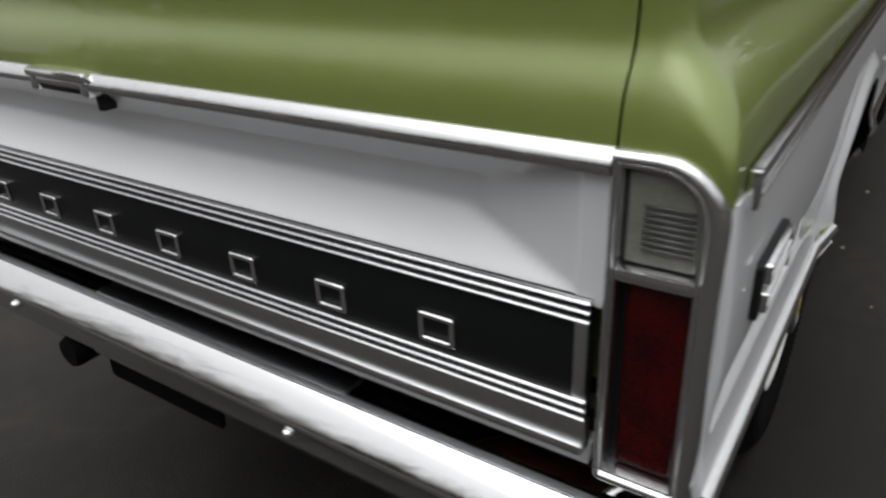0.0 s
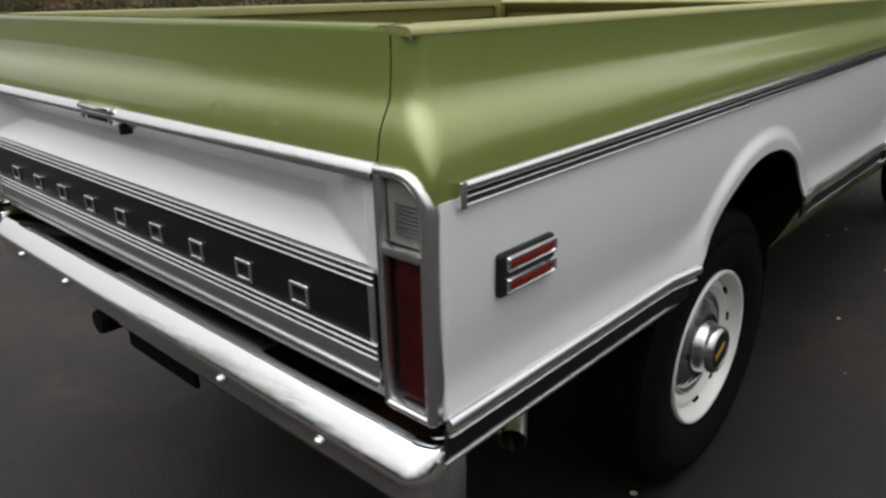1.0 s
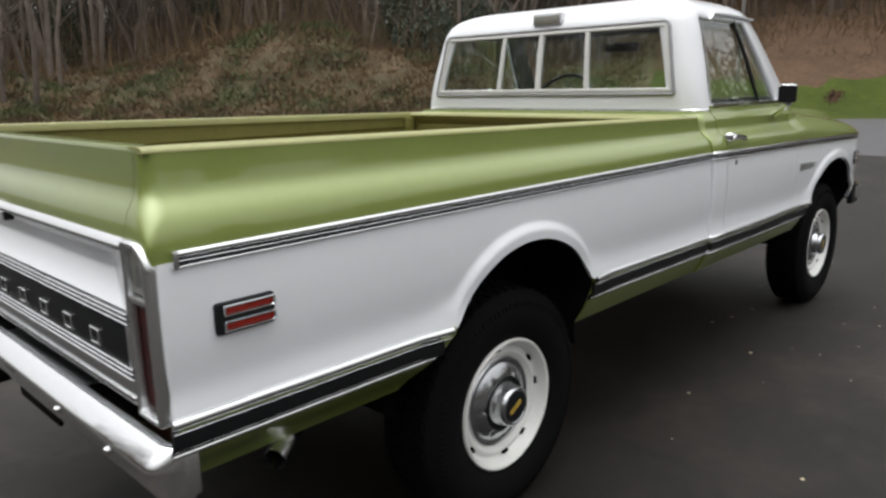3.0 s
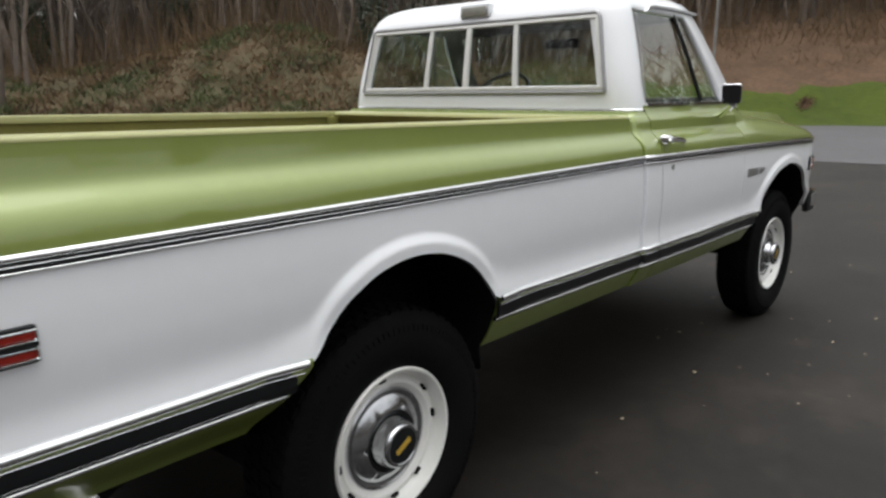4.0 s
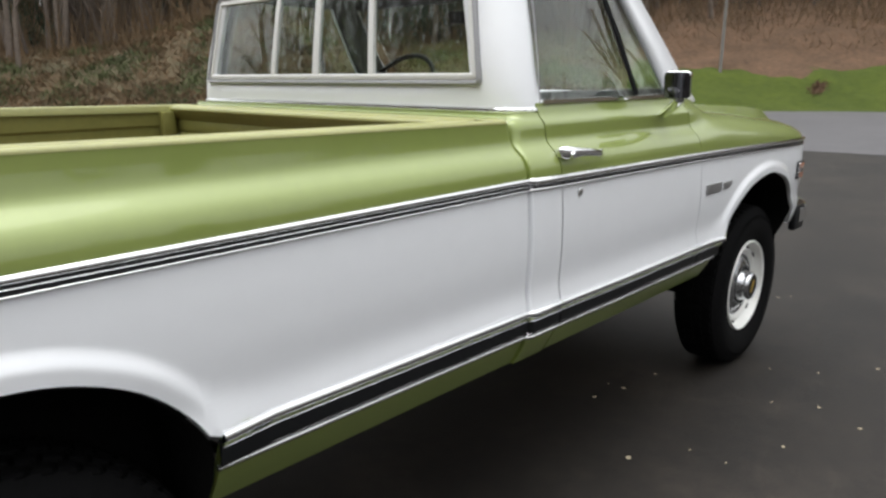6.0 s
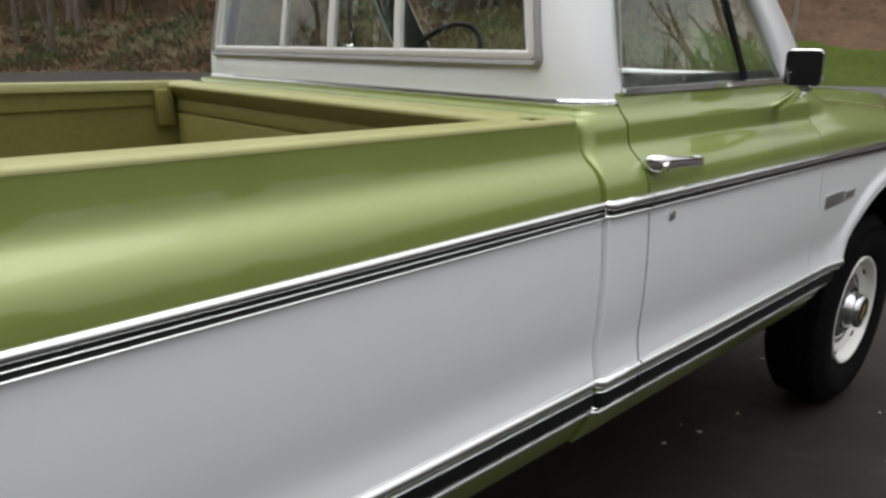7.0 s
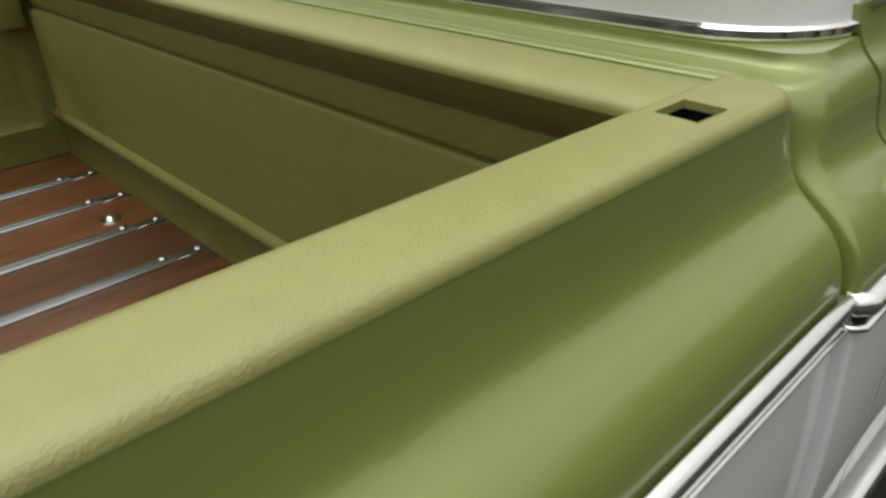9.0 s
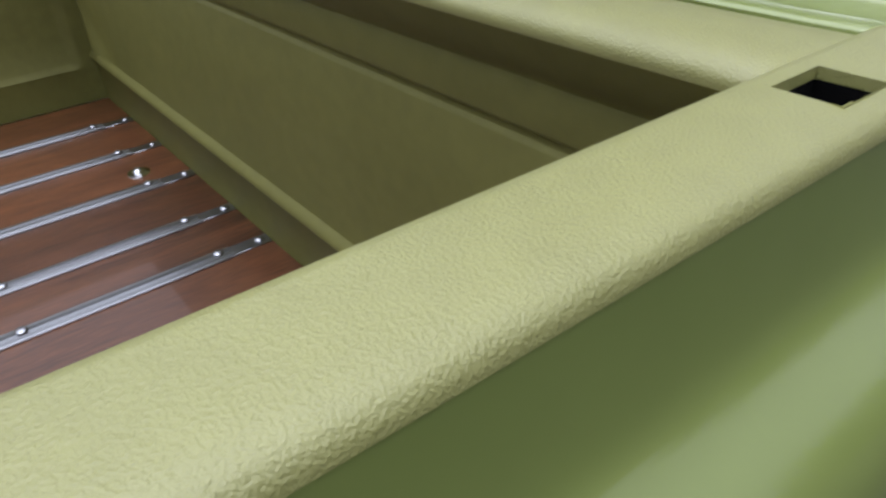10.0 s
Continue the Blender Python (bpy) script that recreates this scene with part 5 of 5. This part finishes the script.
# bare trees
def limb(vs, fs, p, d, length, r, depth, rng, sides):
    n = 4 if depth == 0 else 3
    pts = [Vector(p)]
    dirs = [Vector(d).normalized()]
    for i in range(n):
        dd = (dirs[-1] + Vector((rng.uniform(-1, 1), rng.uniform(-1, 1), rng.uniform(-0.4, 0.9))) * (0.19 if depth == 0 else 0.28)).normalized()
        dirs.append(dd)
        pts.append(pts[-1] + dd * (length / n))
    base = len(vs)
    for i, q in enumerate(pts):
        rad = r * (1 - 0.72 * i / n)
        u = dirs[i].orthogonal().normalized()
        w = dirs[i].cross(u)
        for k in range(sides):
            a = 2 * math.pi * k / sides
            vs.append(tuple(q + (u * math.cos(a) + w * math.sin(a)) * rad))
    for i in range(n):
        for k in range(sides):
            l = (k + 1) % sides
            fs.append((base + i * sides + k, base + i * sides + l, base + (i + 1) * sides + l, base + (i + 1) * sides + k))
    return pts, dirs


def grow(rng, height, girth, forks=7, twigs=5):
    """Vertices and faces of a bare trunk with limbs, and of its twigs."""
    tv, tf, cv, cf = [], [], [], []
    pts, dirs = limb(tv, tf, (0, 0, -0.3), (rng.uniform(-0.12, 0.12), rng.uniform(-0.12, 0.12), 1), height, girth, 0, rng, 7)
    for i in range(forks):
        t = rng.uniform(0.22, 0.98)
        k = min(3, int(t * 4))
        q = pts[k].lerp(pts[k + 1], t * 4 - k)
        a = rng.uniform(0, 2 * math.pi)
        d = Vector((math.cos(a), math.sin(a), rng.uniform(0.5, 1.6)))
        L = height * rng.uniform(0.22, 0.42) * (1.15 - 0.5 * t)
        lp, ld = limb(tv, tf, q, d, L, girth * (0.42 - 0.25 * t), 1, rng, 5)
        for j in range(twigs):
            u = rng.uniform(0.25, 1.0)
            k2 = min(2, int(u * 3))
            q2 = lp[k2].lerp(lp[k2 + 1], u * 3 - k2)
            d2 = ld[k2] + Vector((rng.uniform(-1, 1), rng.uniform(-1, 1), rng.uniform(-0.3, 0.9))) * 0.8
            sp, sd = limb(cv, cf, q2, d2, L * rng.uniform(0.3, 0.6), girth * 0.075, 1, rng, 3)
            for m in range(3):
                q3 = sp[1].lerp(sp[3], rng.random())
                d3 = sd[2] + Vector((rng.uniform(-1, 1), rng.uniform(-1, 1), rng.uniform(-0.3, 0.8)))
                limb(cv, cf, q3, d3, L * rng.uniform(0.14, 0.3), girth * 0.035, 1, rng, 3)
    return tv, tf, cv, cf


def mesh_of(name, vs, fs, mat):
    me = bpy.data.meshes.new(name)
    me.from_pydata(vs, [], fs)
    me.materials.append(mat)
    for p in me.polygons:
        p.use_smooth = True
    return me


rng = random.Random(4)
variants = []
for i in range(7):
    tv, tf, cv, cf = grow(rng, rng.uniform(9, 14), rng.uniform(0.13, 0.24), 9, 5)
    variants.append((mesh_of("trunk", tv, tf, BARK), mesh_of("crown", cv, cf, BARK)))


def tree_at(a, d, k, size, turn):
    p = bank_point(a, d)
    t = thing("tree", "bare grey-brown winter tree on the wooded bank", "tree", "bare trees on the bank", at=(0, 0, 0))
    for me in variants[k]:
        o = new(me.name.split(".")[0], me)
        o.parent = t
    t.matrix_basis = pose(p.x, p.y, p.z - 0.1, 0, 0, turn) @ Matrix.Diagonal((size, size, size, 1))


for i in range(105):
    a = rng.uniform(88, 168)
    d = rng.uniform(11, 24) if a > 118 else rng.uniform(15, 30)
    tree_at(a, d, i % 7, rng.uniform(0.7, 1.25), rng.uniform(0, 360))
for i in range(78):
    a = rng.choice([rng.uniform(160, 168), rng.uniform(-151, -40), rng.uniform(-130, 75)])
    tree_at(a, rng.uniform(4, 24), i % 7, rng.uniform(0.7, 1.3), rng.uniform(0, 360))

# far woods: thin stems close together behind the trees
vs, fs = [], []
for i in range(2600):
    a = rng.uniform(-152, -50) if i % 12 == 0 else rng.uniform(80, 176)
    d = rng.uniform(18, 60)
    p = bank_point(a, d)
    h = rng.uniform(5, 15)
    lean = Vector((rng.uniform(-0.32, 0.32), rng.uniform(-0.32, 0.32), 1))
    limb(vs, fs, p - Vector((0, 0, 0.3)), lean, h, rng.uniform(0.04, 0.17), 0, rng, 4)
    for j in range(5):
        q = p + lean * h * rng.uniform(0.2, 0.95)
        limb(vs, fs, q, (rng.uniform(-1, 1), rng.uniform(-1, 1), rng.uniform(0.2, 1.2)), rng.uniform(1.0, 3.2), 0.035, 1, rng, 3)
for i in range(1000):
    # tall stems on the slope ahead
    a = rng.uniform(82, 172)
    p = bank_point(a, rng.uniform(20, 48))
    h = rng.uniform(13, 24)
    lean = Vector((rng.uniform(-0.16, 0.16), rng.uniform(-0.16, 0.16), 1))
    limb(vs, fs, p - Vector((0, 0, 0.3)), lean, h, rng.uniform(0.07, 0.20), 0, rng, 4)
    for j in range(7):
        q = p + lean * h * rng.uniform(0.25, 0.98)
        limb(vs, fs, q, (rng.uniform(-1, 1), rng.uniform(-1, 1), rng.uniform(0.2, 1.2)), rng.uniform(1.5, 4.0), 0.05, 1, rng, 3)
for i in range(1300):
    # the woods go on round the lot
    a = rng.uniform(-148, 8)
    p = bank_point(a, rng.uniform(1.5, 22))
    h = rng.uniform(12, 22) if -155 < a < -40 else rng.uniform(7, 14)
    lean = Vector((rng.uniform(-0.2, 0.2), rng.uniform(-0.2, 0.2), 1))
    limb(vs, fs, p - Vector((0, 0, 0.3)), lean, h, rng.uniform(0.05, 0.16), 0, rng, 4)
    for j in range(6):
        q = p + lean * h * rng.uniform(0.3, 0.98)
        limb(vs, fs, q, (rng.uniform(-1, 1), rng.uniform(-1, 1), rng.uniform(0.2, 1.2)), rng.uniform(1.0, 3.0), 0.04, 1, rng, 3)
for i in range(620):
    # lower woods across the road
    a = rng.uniform(40, 86)
    p = bank_point(a, rng.uniform(3, 22))
    h = rng.uniform(6, 11)
    lean = Vector((rng.uniform(-0.2, 0.2), rng.uniform(-0.2, 0.2), 1))
    limb(vs, fs, p - Vector((0, 0, 0.3)), lean, h, rng.uniform(0.06, 0.18), 0, rng, 4)
    for j in range(7):
        q = p + lean * h * rng.uniform(0.2, 0.98)
        limb(vs, fs, q, (rng.uniform(-1, 1), rng.uniform(-1, 1), rng.uniform(0.2, 1.2)), rng.uniform(1.0, 3.0), 0.05, 1, rng, 3)
woods = new("far_woods", mesh_of("far_woods", vs, fs, BARK))
tagged(woods, "dense leafless woods behind the bank", "woods", kind="stuff")

# thicket of thin shoots at the foot of the woods
vs, fs = [], []
for i in range(5200):
    a = rng.uniform(84, 172) if i % 5 else rng.uniform(-152, 80)
    d = rng.uniform(8, 26) if a > 116 or a < 80 else rng.uniform(13, 30)
    p = bank_point(a, d)
    limb(vs, fs, p, (rng.uniform(-0.5, 0.5), rng.uniform(-0.5, 0.5), 1), rng.uniform(0.8, 4.2), rng.uniform(0.012, 0.035), 1, rng, 3)
thicket = new("thicket", mesh_of("thicket", vs, fs, BRUSH))
tagged(thicket, "brown leafless thicket of thin shoots", "thicket", kind="stuff")


def blades(count, a0, a1, d0, d1, low, high, wide, mat, name, label, cat, least=-1.0, most=1.0):
    vs, fs = [], []
    for i in range(count):
        p = bank_point(rng.uniform(a0, a1), d0 + (d1 - d0) * rng.random())
        n = noise.noise((p.x * 0.35, p.y * 0.35, 7))
        if not least < n < most:
            continue
        for j in range(7):
            q = p + Vector((rng.uniform(-0.4, 0.4), rng.uniform(-0.4, 0.4), -0.05))
            d = Vector((rng.uniform(-1, 1), rng.uniform(-1, 1), rng.uniform(0.4, 1.6))).normalized()
            s = d.cross(Vector((rng.uniform(-1, 1), rng.uniform(-1, 1), 0.2))).normalized() * wide * rng.uniform(0.5, 1.3)
            h = rng.uniform(low, high) * (0.85 + n * 0.7)
            b = len(vs)
            bend = Vector((rng.uniform(-0.2, 0.2), rng.uniform(-0.2, 0.2), -0.1)) * h
            vs += [tuple(q - s), tuple(q + s), tuple(q + d * h * 0.6 + s * 0.8), tuple(q + d * h * 0.6 - s * 0.8), tuple(q + d * h + bend)]
            fs += [(b, b + 1, b + 2, b + 3), (b + 3, b + 2, b + 4)]
    ob = new(name, mesh_of(name, vs, fs, mat))
    return tagged(ob, label, cat, kind="stuff")


blades(9000, 116, 172, 0.3, 16, 0.2, 0.7, 0.03, BRUSH, "dry_brush", "dry brown brush and dead leaves on the bank", "brush", -0.7, 0.25)
blades(7000, 116, 172, 0.3, 14, 0.15, 0.5, 0.035, WEED, "green_weeds", "low green weeds among the brush", "weeds", 0.0, 1.0)
blades(1500, 84, 116, 11, 26, 0.3, 1.0, 0.012, BRUSH, "leaf_brush", "dead brush on the slope behind the grass", "brush")


# a small heap of leaves on the grass
vs, fs = [], []
for i in range(420):
    p = bank_point(102.0 + rng.gauss(0, 0.24), 4.6 + rng.gauss(0, 0.35)) + Vector((0, 0, 0.02 + abs(rng.gauss(0, 0.05))))
    u = Vector((rng.uniform(-1, 1), rng.uniform(-1, 1), rng.uniform(-0.6, 0.6))).normalized() * rng.uniform(0.03, 0.07)
    w = u.orthogonal().normalized() * rng.uniform(0.02, 0.045)
    b = len(vs)
    vs += [tuple(p - u), tuple(p + w), tuple(p + u), tuple(p - w)]
    fs.append((b, b + 1, b + 2, b + 3))
heap = new("leaf_heap", mesh_of("leaf_heap", vs, fs, LEAFY))
tagged(heap, "small heap of brown leaves on the lawn", "leaves", kind="stuff")


# evergreen shrubs on the mound and ivy low in the woods
def leaf_cloud(vs, fs, c, r, count, size):
    for i in range(count):
        v = Vector((rng.gauss(0, 0.5), rng.gauss(0, 0.5), rng.gauss(0, 0.45)))
        q = c + Vector((v.x * r, v.y * r, v.z * r))
        u = Vector((rng.uniform(-1, 1), rng.uniform(-1, 1), rng.uniform(-1, 1))).normalized() * size * rng.uniform(0.6, 1.3)
        w = u.orthogonal().normalized() * size * 0.5
        b = len(vs)
        vs += [tuple(q - u), tuple(q + w), tuple(q + u), tuple(q - w)]
        fs.append((b, b + 1, b + 2, b + 3))


for a, d, h, r in ((132.5, 14, 2.4, 2.6), (129.5, 15, 3.2, 2.4), (135, 17, 3.6, 2.2), (127, 17, 2.4, 1.9), (150, 20, 4.5, 2.0), (160, 16, 3.8, 1.8), (144, 22, 4.0, 1.7), (-12, 6, 7.0, 2.6), (8, 9, 6.0, 2.4), (24, 8, 8.0, 2.6)):
    vs, fs = [], []
    p = bank_point(a, d)
    for k in range(9):
        leaf_cloud(vs, fs, p + Vector((rng.uniform(-r, r) * 0.6, rng.uniform(-r, r) * 0.6, rng.uniform(0.3, h))), r * 0.55, 420, 0.10)
    sh = thing("evergreen_shrub", "dark evergreen shrub among the bare trees", "shrub", "evergreen shrubs")
    o = new("foliage", mesh_of("foliage", vs, fs, IVYLEAF))
    o.parent = sh
    tv, tf = [], []
    limb(tv, tf, p - Vector((0, 0, 0.3)), (0, 0, 1), h, 0.09, 0, rng, 6)
    o = new("stem", mesh_of("stem", tv, tf, BARK))
    o.parent = sh

# tall conifers beside the lot, out of view, placed to dim the truck's right
vs, fs, tv, tf = [], [], [], []
limb(tv, tf, (0, 0, -0.3), (0, 0, 1), 13.0, 0.22, 0, rng, 8)
for i in range(5200):
    h = rng.uniform(0.6, 13.0)
    reach = 0.25 + 2.5 * (1 - h / 13.2) ** 0.8
    a, r = rng.uniform(0, 6.283), reach * math.sqrt(rng.uniform(0.05, 1.0)) * (0.8 + 0.2 * math.sin(h * 5.5))
    q = Vector((r * math.cos(a), r * math.sin(a), h - 0.22 * r))
    u = Vector((math.cos(a), math.sin(a), -0.35)) * rng.uniform(0.25, 0.5)
    w = Vector((-math.sin(a), math.cos(a), rng.uniform(-0.5, 0.5))) * rng.uniform(0.08, 0.17)
    b = len(vs)
    vs += [tuple(q - u), tuple(q + w), tuple(q + u), tuple(q - w)]
    fs.append((b, b + 1, b + 2, b + 3))
conifer_meshes = (mesh_of("trunk", tv, tf, BARK), mesh_of("crown", vs, fs, IVYLEAF))
for i in range(7):
    a = -52 + 16.5 * i + rng.uniform(-1.5, 1.5)
    r = 28 + 5.0 * (i % 2) + rng.uniform(-1, 1)
    c = thing("conifer", "tall dark green conifer, unseen, at the edge of the lot", "tree", "conifers beside the lot")
    for me in conifer_meshes:
        o = new(me.name.split(".")[0], me)
        o.parent = c
    k = rng.uniform(0.5, 0.8)
    c.matrix_basis = pose(r * math.cos(radians(a)), r * math.sin(radians(a)), 0, 0, 0, rng.uniform(0, 360)) @ Matrix.Diagonal((k, k, k, 1))

# leaning pole beyond the grass
p = bank_point(108.6, 7.5)
pole = thing("pole", "thin grey wooden pole standing at the edge of the grass", "pole")
part("shaft", sweep([p - Vector((0, 0, 0.4)), p + Vector((0.02, 0, 2.2)), p + Vector((0.05, 0, 4.6))], ring(0.075, 12), up=(0, 1, 0)), material("weathered_wood", (0.20, 0.19, 0.18), 0.9, vary=0.3, scale=4.0), pole)

# pale leaves and grit on the asphalt
vs, fs = [], []
for i in range(420):
    x, y = rng.uniform(0.5, 8), rng.uniform(-3, 14)
    b, r = len(vs), rng.uniform(0.004, 0.014)
    t0 = rng.uniform(0, 6)
    for k in range(5):
        vs.append((x + r * math.cos(t0 + k * 1.257) * rng.uniform(0.5, 1), y + r * math.sin(t0 + k * 1.257), 0.004 + rng.uniform(0, 0.004)))
    fs.append(tuple(b + k for k in range(5)))
grit = new("leaf_scraps", mesh_of("leaf_scraps", vs, fs, material("pale_leaf", (0.42, 0.36, 0.25), 0.9, vary=0.4)))
tagged(grit, "small pale leaf scraps scattered on asphalt", "leaves", kind="stuff")
